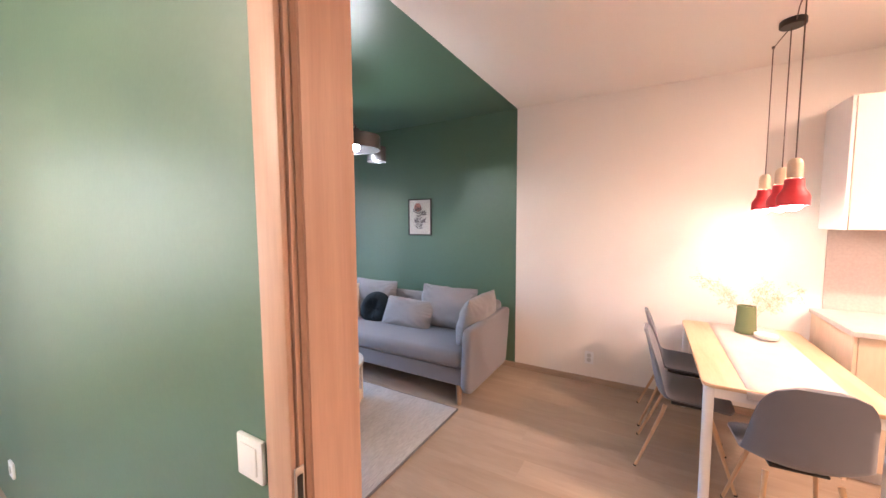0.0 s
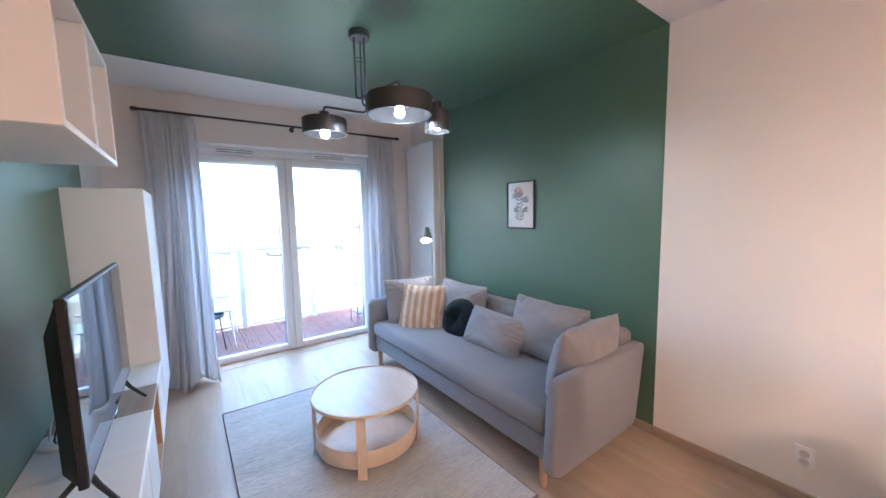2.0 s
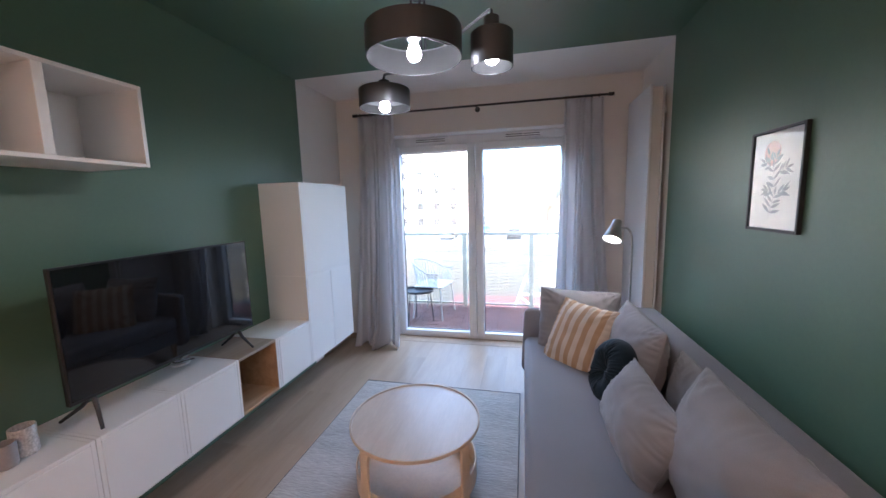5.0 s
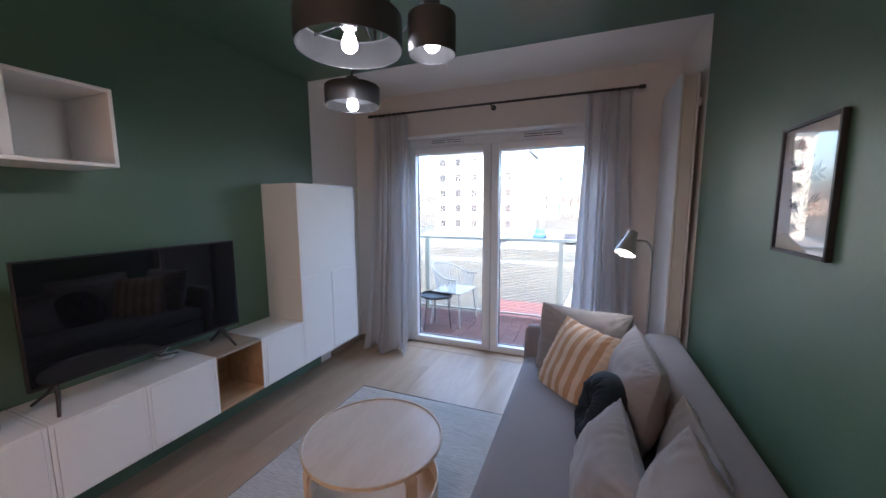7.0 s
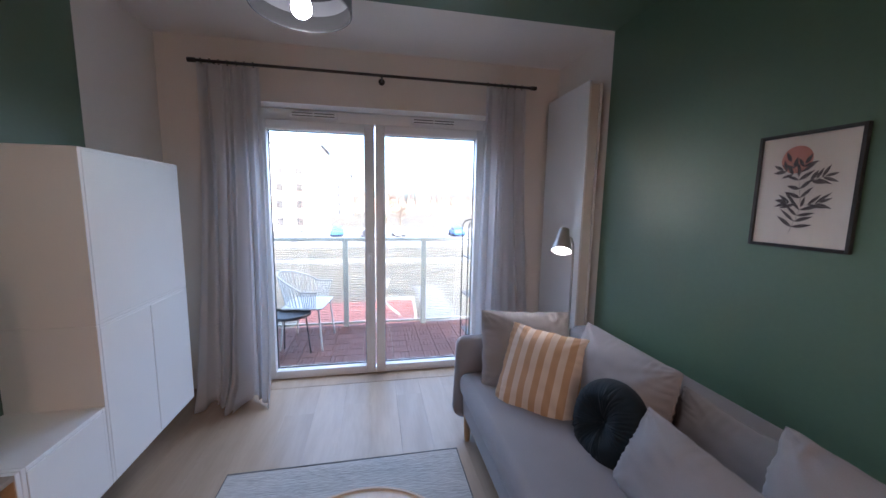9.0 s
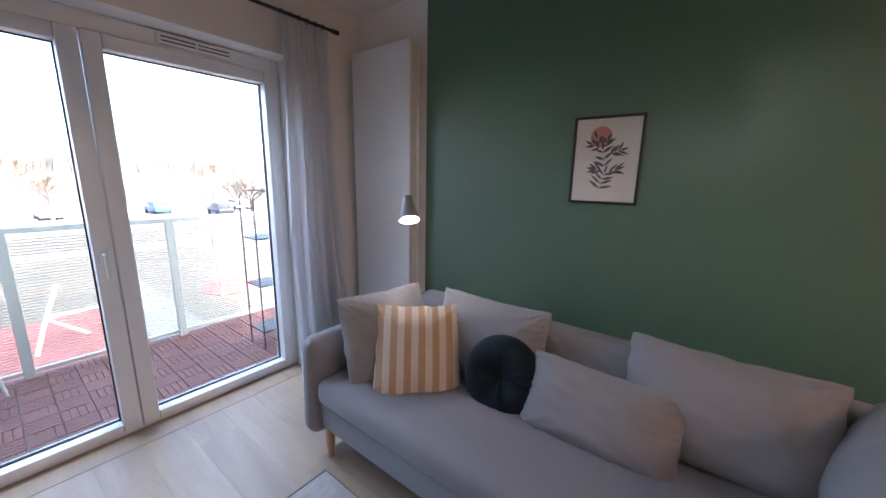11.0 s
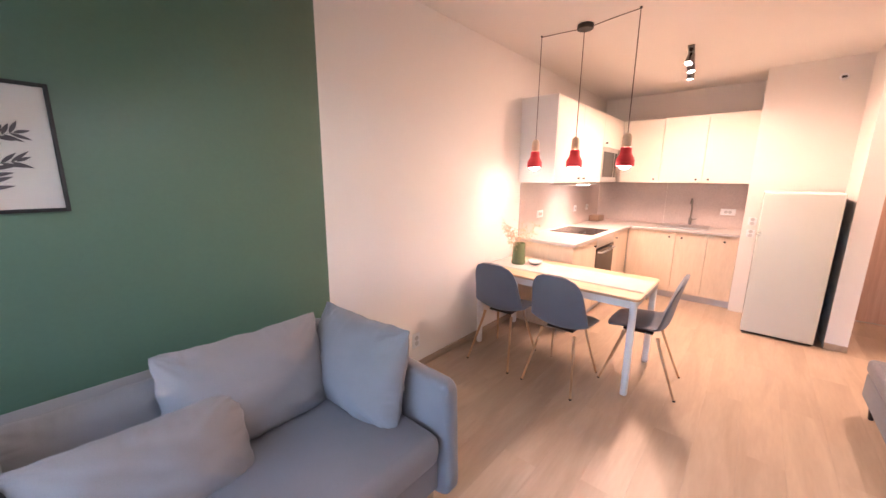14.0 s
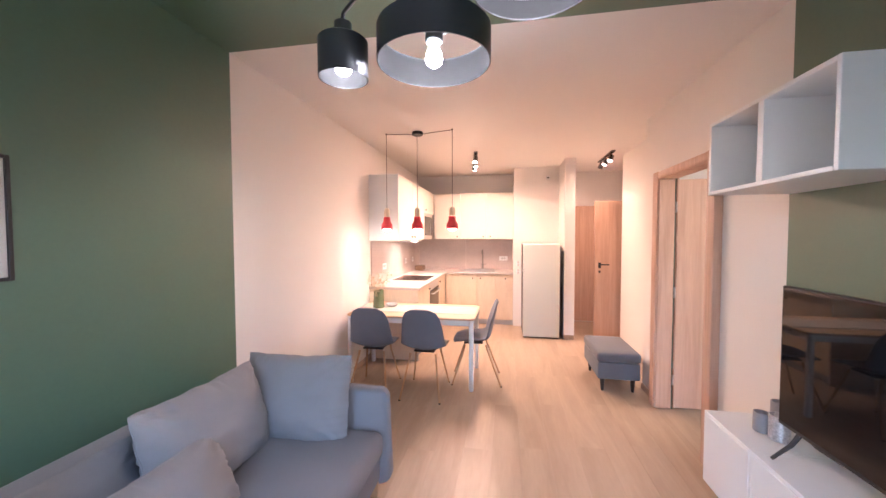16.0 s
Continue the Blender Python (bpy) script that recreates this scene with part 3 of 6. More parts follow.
# ---- sockets and switches ----
def plate_on(name, where, normal, label, w=0.08, h=0.08, round_hole=True):
    """A wall plate facing along normal ('x' or 'y', with sign)."""
    x, y, z = where
    s = 1 if normal[0] == "+" else -1
    t = thing(name, where, label, "socket" if "socket" in name else "switch")
    if normal[1] == "y":
        part("plate", boxed(x - w / 2, x + w / 2, y, y + s * 0.010, z - h / 2, z + h / 2, 0.003, 2), PVC, t)
    else:
        part("plate", boxed(x, x + s * 0.010, y - w / 2, y + w / 2, z - h / 2, z + h / 2, 0.003, 2), PVC, t)
    if round_hole:
        for k in ((-0.021, 0.021) if w > h or h > w else (0,)):
            u, v = (k, 0) if w > h else (0, k)
            bm = bmesh.new()
            turned(bm, [(0.019, 0), (0.019, 0.004), (0.016, 0.004), (0.014, 0.0015)], (0, 0, 0), 18)
            if normal[1] == "y":
                bm.transform(pose(x + u, y + s * 0.0095, z + v, -90 * s, 0, 0))
            else:
                bm.transform(pose(x + s * 0.0095, y + u, z + v, 0, 90 * s, 0))
            part("socket_well", bm, SOCKET_WELL, t, "round socket well")
    return t


plate_on("wall_socket", (-0.295, NORTH, 0.238), "-y", "white double wall socket low on the white wall", 0.075, 0.115)
plate_on("wall_socket", (1.64, NORTH - 0.012, 1.076), "-y", "white double socket on the kitchen splashback", 0.14, 0.08)
plate_on("wall_socket", (2.66, NORTH - 0.012, 1.08), "-y", "white socket on the kitchen splashback")
plate_on("wall_socket", (3.10, NORTH - 0.012, 1.078), "-y", "white socket on the kitchen splashback")
plate_on("wall_socket", (EAST - 0.012, 1.90, 1.076), "-x", "white double socket over the sink", 0.15, 0.08)
plate_on("wall_socket", (3.0, 1.655, 1.03), "-x", "white socket beside the fridge", 0.07, 0.08)
plate_on("wall_socket", (3.0, 1.655, 0.90), "-x", "white socket beside the fridge", 0.07, 0.08)
switch = plate_on("light_switch", (-0.498, bed, 1.038), "-y", "white square light switch beside the bedroom door", 0.080, 0.084, False)
part("rocker", boxed(-0.524, -0.472, bed - 0.0135, bed - 0.009, 1.010, 1.066, 0.003, 2), PVC, switch)
plate_on("wall_socket", (-2.6, bed, 0.25), "-y", "white socket low on the green bedroom wall")

# ---- sitting area ----
def soft_box(bm, x0, x1, y0, y1, z0, z1, r, crown=0.0, cuts=6):
    """A padded block: rounded edges and a slightly swollen top."""
    made = box(bm, x0, x1, y0, y1, z0, z1, r, 4)
    if crown:
        top = [f for f in bm.faces if f.normal.z > 0.99 and abs(f.calc_center_median().z - z1) < 1e-4]
        edges = list({e for f in top for e in f.edges})
        bmesh.ops.subdivide_edges(bm, edges=edges, cuts=cuts, use_grid_fill=True)
        for v in bm.verts:
            if v.co.z > z1 - 1e-4:
                u, w = (v.co.x - x0) / (x1 - x0), (v.co.y - y0) / (y1 - y0)
                v.co.z += crown * math.sin(math.pi * min(max(u, 0), 1)) ** 0.5 * math.sin(math.pi * min(max(w, 0), 1))
    return bm


def sofa():
    t = thing("sofa", (-2.13, 2.93, 0), "grey woven three-seat sofa bed against the green wall, full of cushions", "sofa")
    x0, x1, front, back = -3.17, -1.11, 2.475, 3.36
    part("base", soft_box(bmesh.new(), x0, x1, front + 0.03, back, 0.165, 0.305, 0.012), SOFA, t)
    seat = soft_box(bmesh.new(), x0 + 0.003, x1 - 0.003, front, 3.20, 0.307, 0.445, 0.05, 0.012)
    part("seat_cushion", seat, SOFA, t, "long padded seat mattress", 60)
    part("backrest", soft_box(bmesh.new(), x0, x1, 3.205, 3.40, 0.307, 0.71, 0.045), SOFA, t, "", 60)
    for side, s in ((-3.17, -1), (-1.11, 1)):
        # the arm is a padded slab whose front and rear edges lean and whose corners are round
        bm = bmesh.new()
        outline = bent([(2.90, 0.118), (2.50, 0.118), (2.452, 0.16), (2.475, 0.645), (2.90, 0.652), (3.375, 0.652), (3.30, 0.118), (2.90, 0.118)], 0.055, 6)
        inner, outer = side + s * 0.002, side + s * 0.080
        rings = []
        for x, shrink in ((inner, 0.018), (inner + s * 0.018, 0.0), (outer - s * 0.018, 0.0), (outer - s * 0.005, 0.006), (outer, 0.02)):
            cy, cz = 2.91, 0.385
            rings.append([bm.verts.new((x + s * 0.05 * (p[1] - 0.1) * 0.35, cy + (p[0] - cy) * (1 - shrink / 0.45), cz + (p[1] - cz) * (1 - shrink / 0.27))) for p in outline[:-1]])
        for a, b in zip(rings, rings[1:]):
            for i in range(len(a)):
                j = (i + 1) % len(a)
                bm.faces.new((a[i], a[j], b[j], b[i]))
        bm.faces.new(rings[0])
        bm.faces.new(rings[-1][::-1])
        part("armrest", bm, SOFA, t, "", 50)
        for y in (2.53, 3.27):
            bm = bmesh.new()
            turned(bm, [(0.016, 0), (0.018, 0.01), (0.026, 0.17)], (side - s * 0.04, y, 0), 14)
            part("leg", bm, LEGWOOD, t, "turned beech leg")
    return t


sofa()


def pillow(name, corners, thick, material, label, group="sofa cushions", seed=0, sag=0.3):
    """A stuffed cushion from three of its corners: top left, top right, bottom left."""
    tl, tr, bl = (Vector(c) for c in corners)
    u, v = tr - tl, bl - tl
    centre = tl + u / 2 + v / 2
    ex = u.normalized()
    ez = ex.cross(-v.normalized()).normalized()
    ey = ez.cross(ex)
    m = Matrix((ex, ey, ez)).transposed().to_4x4()
    m.translation = centre
    w, h = u.length / 2 * 1.03, v.length / 2 * 1.03
    n = 64
    bm = bmesh.new()
    grids = []
    rnd = random.Random(seed)
    ph = rnd.uniform(0, 6)
    for s in (1, -1):
        g = []
        for j in range(n + 1):
            row = []
            for i in range(n + 1):
                a, b = 2 * i / n - 1, 2 * j / n - 1
                a, b = math.sin(a * math.pi / 2), math.sin(b * math.pi / 2)
                fat = ((1 - abs(a) ** 2.6) * (1 - abs(b) ** 2.6)) ** 0.60
                blunt = 1 - 0.022 * (abs(a) * abs(b)) ** 6
                px = a * w * (1 - 0.04 * (1 - b * b) * abs(a) ** 3) * blunt
                py = b * h * (1 - 0.06 * (1 - a * a) * abs(b) ** 3) * blunt
                crease = 0.0
                for cx, cy in ((-1, 1), (1, 1), (-1, -1), (1, -1)):
                    d = math.hypot(a - cx, b - cy)
                    crease += 0.10 * math.exp(-d * 3.0) * math.sin(math.atan2(b - cy, a - cx) * 15 + ph + 2 * cx + cy)
                near = math.exp(-(1 - abs(b)) * 5.0)
                crease += 0.03 * near * math.sin(9 * a + ph + 2.5 * noise.noise(Vector((a * 3, seed, b))))
                crease += 0.08 * noise.noise(Vector((a * 1.7 + seed, b * 1.7, s * 3.0))) + 0.022 * noise.noise(Vector((a * 4 + seed, b * 4, s * 7.0)))
                pz = s * thick / 2 * fat * (1 + sag * -0.25 * b) * (1 + 1.7 * crease)
                rim = max(abs(a), abs(b))
                pluck = max(0.0, 0.5 + 1.6 * noise.noise(Vector((a * 2.3 + seed, b * 2.3, 4.0 + s))))
                run = (a if abs(b) > abs(a) else b)
                fold = 1 - 2 * abs(math.sin(run * 19 + ph + 2.6 * noise.noise(Vector((run * 3.1, seed, s)))))
                pz += s * 0.013 * pluck * min(1.0, fat * 3) * math.exp(-(1 - rim) * (8 + 3 * math.sin(run * 7 + seed))) * fold
                pz += s * 0.006 * min(1.0, fat * 2) * noise.noise(Vector((a * 3.1 + 9 * seed, b * 3.1 + (a * 1.5), s * 2.0)))
                px += 0.006 * noise.noise(Vector((b * 4, seed, a))) * abs(a) ** 2
                py += 0.007 * noise.noise(Vector((a * 4, seed + 5, b))) * abs(b) ** 2
                py -= 0.02 * h * fat
                edge = abs(a) > 0.999 or abs(b) > 0.999
                row.append(grids[0][j][i] if edge and grids else bm.verts.new((px, py, 0 if edge else pz)))
            g.append(row)
        grids.append(g)
    for k, g in enumerate(grids):
        for j in range(n):
            for i in range(n):
                q = (g[j][i], g[j][i + 1], g[j + 1][i + 1], g[j + 1][i])
                bm.faces.new(q if k == 0 else q[::-1])
    g = grids[0]
    rim_verts = g[0][:-1] + [row[n] for row in g[:-1]] + g[n][:0:-1] + [row[0] for row in g[:0:-1]]
    grids_rim = [tuple(c.co) for c in rim_verts]
    ob = new(name, mesh_of(name, bm, material, 180))
    ob.matrix_basis = m
    PLACE[ob] = m
    tagged(ob, label, "cushion", group)
    g = grids_rim
    bm = bmesh.new()
    tube(bm, g + g[:2], 0.0020, 6)
    part("seam", bm, material, ob, "", 60, local=True)
    return ob


pillow("cushion", ((-3.115, 2.60, 0.845), (-3.055, 3.13, 0.83), (-2.985, 2.57, 0.395)), 0.24, PILLOW, "large grey cushion leaning on the sofa's far arm", seed=1)
pillow("cushion", ((-3.012, 2.748, 0.800), (-2.705, 3.035, 0.790), (-2.850, 2.600, 0.385)), 0.18, STRIPES, "cream and ochre striped cushion", seed=2)
pillow("cushion", ((-2.83, 3.115, 0.845), (-2.235, 3.135, 0.835), (-2.83, 3.04, 0.43)), 0.23, PILLOW, "large grey cushion against the backrest", seed=3)
pillow("cushion", ((-1.89, 3.15, 0.84), (-1.28, 3.16, 0.83), (-1.89, 3.04, 0.43)), 0.24, PILLOW, "large grey cushion against the backrest", seed=4)
pillow("cushion", ((-2.24, 3.00, 0.71), (-1.675, 3.02, 0.69), (-2.235, 2.865, 0.425)), 0.20, PILLOW, "small oblong grey cushion", seed=5)
pillow("cushion", ((-1.145, 3.245, 0.825), (-1.125, 2.65, 0.835), (-1.245, 3.255, 0.385)), 0.25, PILLOW, "large grey cushion leaning on the sofa's near arm", seed=6)
pillow("cushion", ((-2.31, 3.235, 0.735), (-1.80, 3.24, 0.73), (-2.31, 3.18, 0.42)), 0.14, PILLOW, "flat grey cushion tucked behind the others", seed=7)


def round_cushion(centre, tilt, turn):
    t = thing("cushion", (0, 0, 0), "round dark teal velvet cushion gathered to a central button", "cushion", "sofa cushions")
    PLACE[t] = pose(*centre, 90 - tilt, 0, turn)
    t.matrix_basis = PLACE[t]
    R, n, steps = 0.182, 22, 240
    bm = bmesh.new()
    prof = []
    for k in range(2 * n + 1):
        a = -math.pi / 2 + math.pi * k / (2 * n)
        r = R * math.cos(a) ** 0.72
        z = 0.078 * math.copysign(abs(math.sin(a)) ** 0.8, a) * (0.24 + 0.76 * min(1.0, r / 0.105) ** 0.75)
        prof.append((max(r, 0.004), z))
    rings = []
    for r, z in prof:
        ring = []
        for i in range(steps):
            th = 2 * math.pi * i / steps
            ridge = abs(math.sin(13 * th + 1.8 * math.sin(3 * th) + 1.1 * math.sin(7 * th + 2) + 2.0 * noise.noise(Vector((6 * math.cos(th), 6 * math.sin(th), r * 9))))) ** 0.6 - 0.62
            pleat = 0.022 * (0.8 + 0.5 * math.sin(5 * th + 1)) * ridge * min(1, (R * 1.02 - r) / 0.05) * min(1, r / 0.025)
            ring.append(bm.verts.new((r * math.cos(th), r * math.sin(th), z + math.copysign(pleat, z) * (1 if abs(z) > 0.004 else 0))))
        rings.append(ring)
    for a, b in zip(rings, rings[1:]):
        for i in range(steps):
            j = (i + 1) % steps
            bm.faces.new((a[i], a[j], b[j], b[i]))
    bm.faces.new(rings[0][::-1])
    bm.faces.new(rings[-1])
    part("cover", bm, NAVY, t, "", 180, local=True)
    bm = bmesh.new()
    turned(bm, [(0.004, 0.008), (0.016, 0.014), (0.018, 0.020), (0.012, 0.026), (0.002, 0.028)], (0, 0, 0), 16)
    part("button", bm, NAVY, t, "covered button", 180, local=True)


round_cushion((-2.365, 2.935, 0.565), 18, 6)


def coffee_table():
    c = (-2.068, 1.917, 0.012)
    t = thing("coffee_table", c, "round birch coffee table with a lower bowl shelf", "coffee table")
    R = 0.336
    bm = bmesh.new()
    turned(bm, [(0.0005, 0.357), (R - 0.006, 0.357), (R - 0.003, 0.360), (R - 0.003, 0.376), (R - 0.004, 0.377), (R - 0.009, 0.377), (R - 0.010, 0.376), (R - 0.011, 0.369), (0.0005, 0.369)], c, 72)
    part("tray_top", bm, BIRCH_TOP, t, "pale round tray top with a thin raised rim")
    bm = bmesh.new()
    turned(bm, [(R - 0.002, 0.3595), (R - 0.002, 0.3765), (R, 0.3755), (R, 0.3605)], c, 72, closed=True)
    part("rim", bm, BIRCH, t, "birch edge band")
    bm = bmesh.new()
    turned(bm, [(0.0005, 0.046), (0.304, 0.046), (0.312, 0.050), (0.316, 0.058), (0.316, 0.154), (0.3145, 0.157), (0.308, 0.157), (0.3065, 0.154), (0.3065, 0.064), (0.0005, 0.064)], c, 72)
    part("bowl_shelf", bm, BIRCH, t, "round lower shelf with a deep bent rim")
    for k in range(4):
        # each leg turns inwards under the tray
        bm = bmesh.new()
        line = bent([(0.3275, 0.0), (0.3275, 0.345), (0.270, 0.351)], 0.03, 5)
        half, width = 0.0075, 0.0265
        rings = []
        for i, p in enumerate(line):
            d = (line[min(i + 1, len(line) - 1)] - line[max(i - 1, 0)]).normalized()
            nx, nz = -d[1], d[0]
            rings.append([bm.verts.new((p[0] + nx * q, w, p[1] + nz * q)) for q, w in ((half, -width), (half, width), (-half, width), (-half, -width))])
        for one, two in zip(rings, rings[1:]):
            for i in range(4):
                bm.faces.new((one[i], one[(i + 1) % 4], two[(i + 1) % 4], two[i]))
        bm.faces.new(rings[0][::-1])
        bm.faces.new(rings[-1])
        bmesh.ops.bevel(bm, geom=[e for e in bm.edges if abs(e.verts[0].co.y - e.verts[1].co.y) < 1e-5 and abs(abs(e.verts[0].co.y) - width) < 1e-5 and e.calc_length() > 0.02], offset=0.002, segments=1, affect="EDGES")
        bm.transform(Matrix.Translation(c) @ pose(0, 0, 0, 0, 0, -29 + 90 * k))
        part("leg", bm, BIRCH, t, "flat bent birch leg")


coffee_table()


def rug():
    x0, x1, y0, y1 = -3.045, -1.125, 1.185, 2.44
    t = thing("rug", ((x0 + x1) / 2, (y0 + y1) / 2, 0), "pale grey wool rug with a narrow dark edge", "rug")
    bm = bmesh.new()
    nx, ny = 150, 50
    grid = [[bm.verts.new((x0 + (x1 - x0) * i / nx, y0 + (y1 - y0) * j / ny, 0.013 + 0.0022 * noise.noise(Vector((i * 0.19, j * 0.035, 0))) + 0.0012 * noise.noise(Vector((i * 0.5, j * 0.12, 7))))) for i in range(nx + 1)] for j in range(ny + 1)]
    for j in range(ny):
        for i in range(nx):
            bm.faces.new((grid[j][i], grid[j][i + 1], grid[j + 1][i + 1], grid[j + 1][i]))
    edge = [e for e in bm.edges if e.is_boundary]
    low = bmesh.ops.extrude_edge_only(bm, edges=edge)
    for v in low["geom"]:
        if isinstance(v, bmesh.types.BMVert):
            v.co.z = 0.001
    part("field", bm, RUG, t, "", 60)
    for a in ((x0 - 0.012, x0, y0 - 0.006, y1 + 0.006), (x1, x1 + 0.012, y0 - 0.006, y1 + 0.006), (x0, x1, y0 - 0.006, y0), (x0, x1, y1, y1 + 0.006)):
        part("binding", boxed(*a, 0.001, 0.0155, 0.003), RUG_EDGE, t, "dark grey bound edge")


rug()


def cube_unit(name, x0, x1, z0, z1, label, fronts=(), depth=0.343, wood=False, group="wall cabinets", back_y=SOUTH, open_cells=1):
    """A wall-hung cabinet: carcass boards, and doors or open cells."""
    y0, y1 = back_y, back_y + depth
    t = thing(name, ((x0 + x1) / 2, y0, z0), label, "cabinet", group)
    b = 0.016
    m, mt = (NICHE, NICHE_TOP) if wood else (LACQUER, LACQUER)
    part("side_panel", boxed(x0, x0 + b, y0, y1, z0, z1, 0.0015), m if not wood else LACQUER, t)
    part("side_panel", boxed(x1 - b, x1, y0, y1, z0, z1, 0.0015), m if not wood else LACQUER, t)
    part("top_panel", boxed(x0 + b, x1 - b, y0, y1, z1 - b, z1 + (0.001 if wood else 0), 0.0015), mt, t)
    part("bottom_panel", boxed(x0 + b, x1 - b, y0, y1, z0, z0 + b, 0.0015), m, t)
    part("back_panel", boxed(x0 + b, x1 - b, y0, y0 + 0.008, z0 + b, z1 - b), m, t)
    if wood:
        part("lining", boxed(x0 + b, x0 + b + 0.004, y0 + 0.008, y1 - 0.002, z0 + b, z1 - b), NICHE, t, "oak-effect inner side")
        part("lining", boxed(x1 - b - 0.004, x1 - b, y0 + 0.008, y1 - 0.002, z0 + b, z1 - b), NICHE, t, "oak-effect inner side")
    for k in range(1, open_cells):
        x = x0 + (x1 - x0) * k / open_cells
        part("divider", boxed(x - b - 0.006, x + b - 0.006, y0 + 0.008, y1 - 0.001, z0 + b, z1 - b, 0.0015), LACQUER, t)
    for a0, a1, c0, c1 in fronts:
        part("door", boxed(a0 + 0.0025, a1 - 0.0025, y1 - 0.018, y1 + 0.002, c0 + 0.003, c1 - 0.003, 0.002), LACQUER, t, "smooth white push-open door")
    return t


Z0, Z1 = 0.283, 0.630
xs = (-0.990, -1.335, -1.680, -2.022, -2.367, -2.727)
for k, (a, b) in enumerate(zip(xs, xs[1:])):
    a, b = b + 0.001, a - 0.001
    if k == 3:
        cube_unit("wall_cabinet", a, b, Z0, Z1, "open oak-lined cube between white cabinets", wood=True)
    else:
        cube_unit("wall_cabinet", a, b, Z0, Z1, "low white wall-hung cabinet with a flat door", ((a + 0.014, b - 0.014, Z0 + 0.014, Z1 - 0.014),))
cube_unit("wall_cabinet", -3.420, -2.728, Z0, 0.970, "white wall-hung cabinet with two doors", ((-3.408, -3.074, Z0 + 0.012, 0.960), (-3.074, -2.740, Z0 + 0.012, 0.960)))
cube_unit("wall_cabinet", -3.420, -2.728, 0.971, 1.668, "white wall-hung cabinet with one large door", ((-3.408, -2.740, 0.983, 1.656),))
cube_unit("wall_shelf", -1.672, -0.992, 1.674, 2.010, "white wall-hung open shelf of two cubes", depth=0.352, open_cells=2)


def television():
    x0, x1, z0, z1, y = -2.272, -1.328, 0.752, 1.290, 0.788
    t = thing("television", ((x0 + x1) / 2, 0.76, 0.63), "flat black television on two splayed feet", "television")
    bm = bmesh.new()
    box(bm, x0, x1, y - 0.022, y, z0, z1, 0.003)
    part("bezel", bm, TVCASE, t)
    part("screen", boxed(x0 + 0.008, x1 - 0.008, y, y + 0.0015, z0 + 0.016, z1 - 0.008), SCREEN, t, "glossy black screen, switched off")
    bm = bmesh.new()
    made = box(bm, x0 + 0.012, x1 - 0.012, y - 0.066, y - 0.022, z0 + 0.006, z1 - 0.012)
    for v in made["verts"]:
        if v.co.y < y - 0.05:
            v.co.x += 0.07 if v.co.x < (x0 + x1) / 2 else -0.07
            v.co.z += -0.10 if v.co.z > 1.0 else 0.015
    part("rear_housing", bm, TVCASE, t)
    part("chin", boxed(-1.835, -1.775, y - 0.012, y + 0.003, z0 - 0.012, z0 + 0.003, 0.002), DARKMETAL, t, "silver maker's strip")
    for x in (-2.165, -1.415):
        bm = bmesh.new()
        for dy, dx in ((0.075, 0.03 if x > -1.8 else -0.03), (-0.155, 0.03 if x > -1.8 else -0.03)):
            tube(bm, [(x, y - 0.02, z0 + 0.01), (x + dx * 0.25, y - 0.02 + dy * 0.35, z0 - 0.045), (x + dx, y - 0.02 + dy, 0.637)], 0.010, 8, 0.0065)
        part("foot", bm, BLACK, t, "splayed black foot")


television()
bm = bmesh.new()
tube(bm, bent([(-2.00, 0.73, 0.86), (-2.02, 0.66, 0.84), (-2.05, 0.60, 0.79), (-2.0, 0.57, 0.70), (-1.94, 0.575, 0.652)], 0.04), 0.003, 6)
single("power_cable", bm, WHITECABLE, "thin white cable hanging behind the television", "cable", base=(-1.94, 0.58, 0.64))
bm = bmesh.new()
tube(bm, bent([(-1.98, 0.70, 0.90), (-2.03, 0.64, 0.88), (-1.99, 0.62, 0.80), (-1.86, 0.60, 0.66), (-2.02, 0.62, 0.637), (-1.90, 0.575, 0.637), (-1.94, 0.585, 0.648)], 0.05), 0.003, 6)
single("power_cable", bm, RUBBER, "thin black cable behind the television", "cable", base=(-1.94, 0.585, 0.637))
bm = bmesh.new()
turned(bm, [(0.002, 0), (0.044, 0), (0.048, 0.004), (0.046, 0.012), (0.020, 0.018), (0.002, 0.019)], (-1.935, 0.588, 0.6305), 28)
single("media_puck", bm, PVC, "round white adapter lying on the cabinet", "adapter", base=(-1.935, 0.588, 0.6305))


def jar(x, y, r, h, material, label):
    t = thing("candle_jar", (x, y, 0.6305), label, "candle", "candles by the television")
    bm = bmesh.new()
    turned(bm, [(0.002, 0), (r - 0.004, 0), (r, 0.005), (r, h - 0.002), (r - 0.001, h), (r - 0.004, h), (r - 0.005, h - 0.03), (0.002, h - 0.03)], (x, y, 0.6305), 28)
    part("glass", bm, material, t)
    bm = bmesh.new()
    turned(bm, [(0.0015, h - 0.029), (0.0015, h - 0.015)], (x, y, 0.6305), 6)
    part("wick", bm, RUBBER, t, "black wick")


jar(-1.165, 0.742, 0.030, 0.085, CANDLE, "small grey candle jar on the cabinet")
jar(-1.228, 0.715, 0.036, 0.105, CANDLE2, "silver patterned candle jar on the cabinet")
jar(-1.125, 0.650, 0.030, 0.120, CANDLE, "taller grey candle jar on the cabinet")


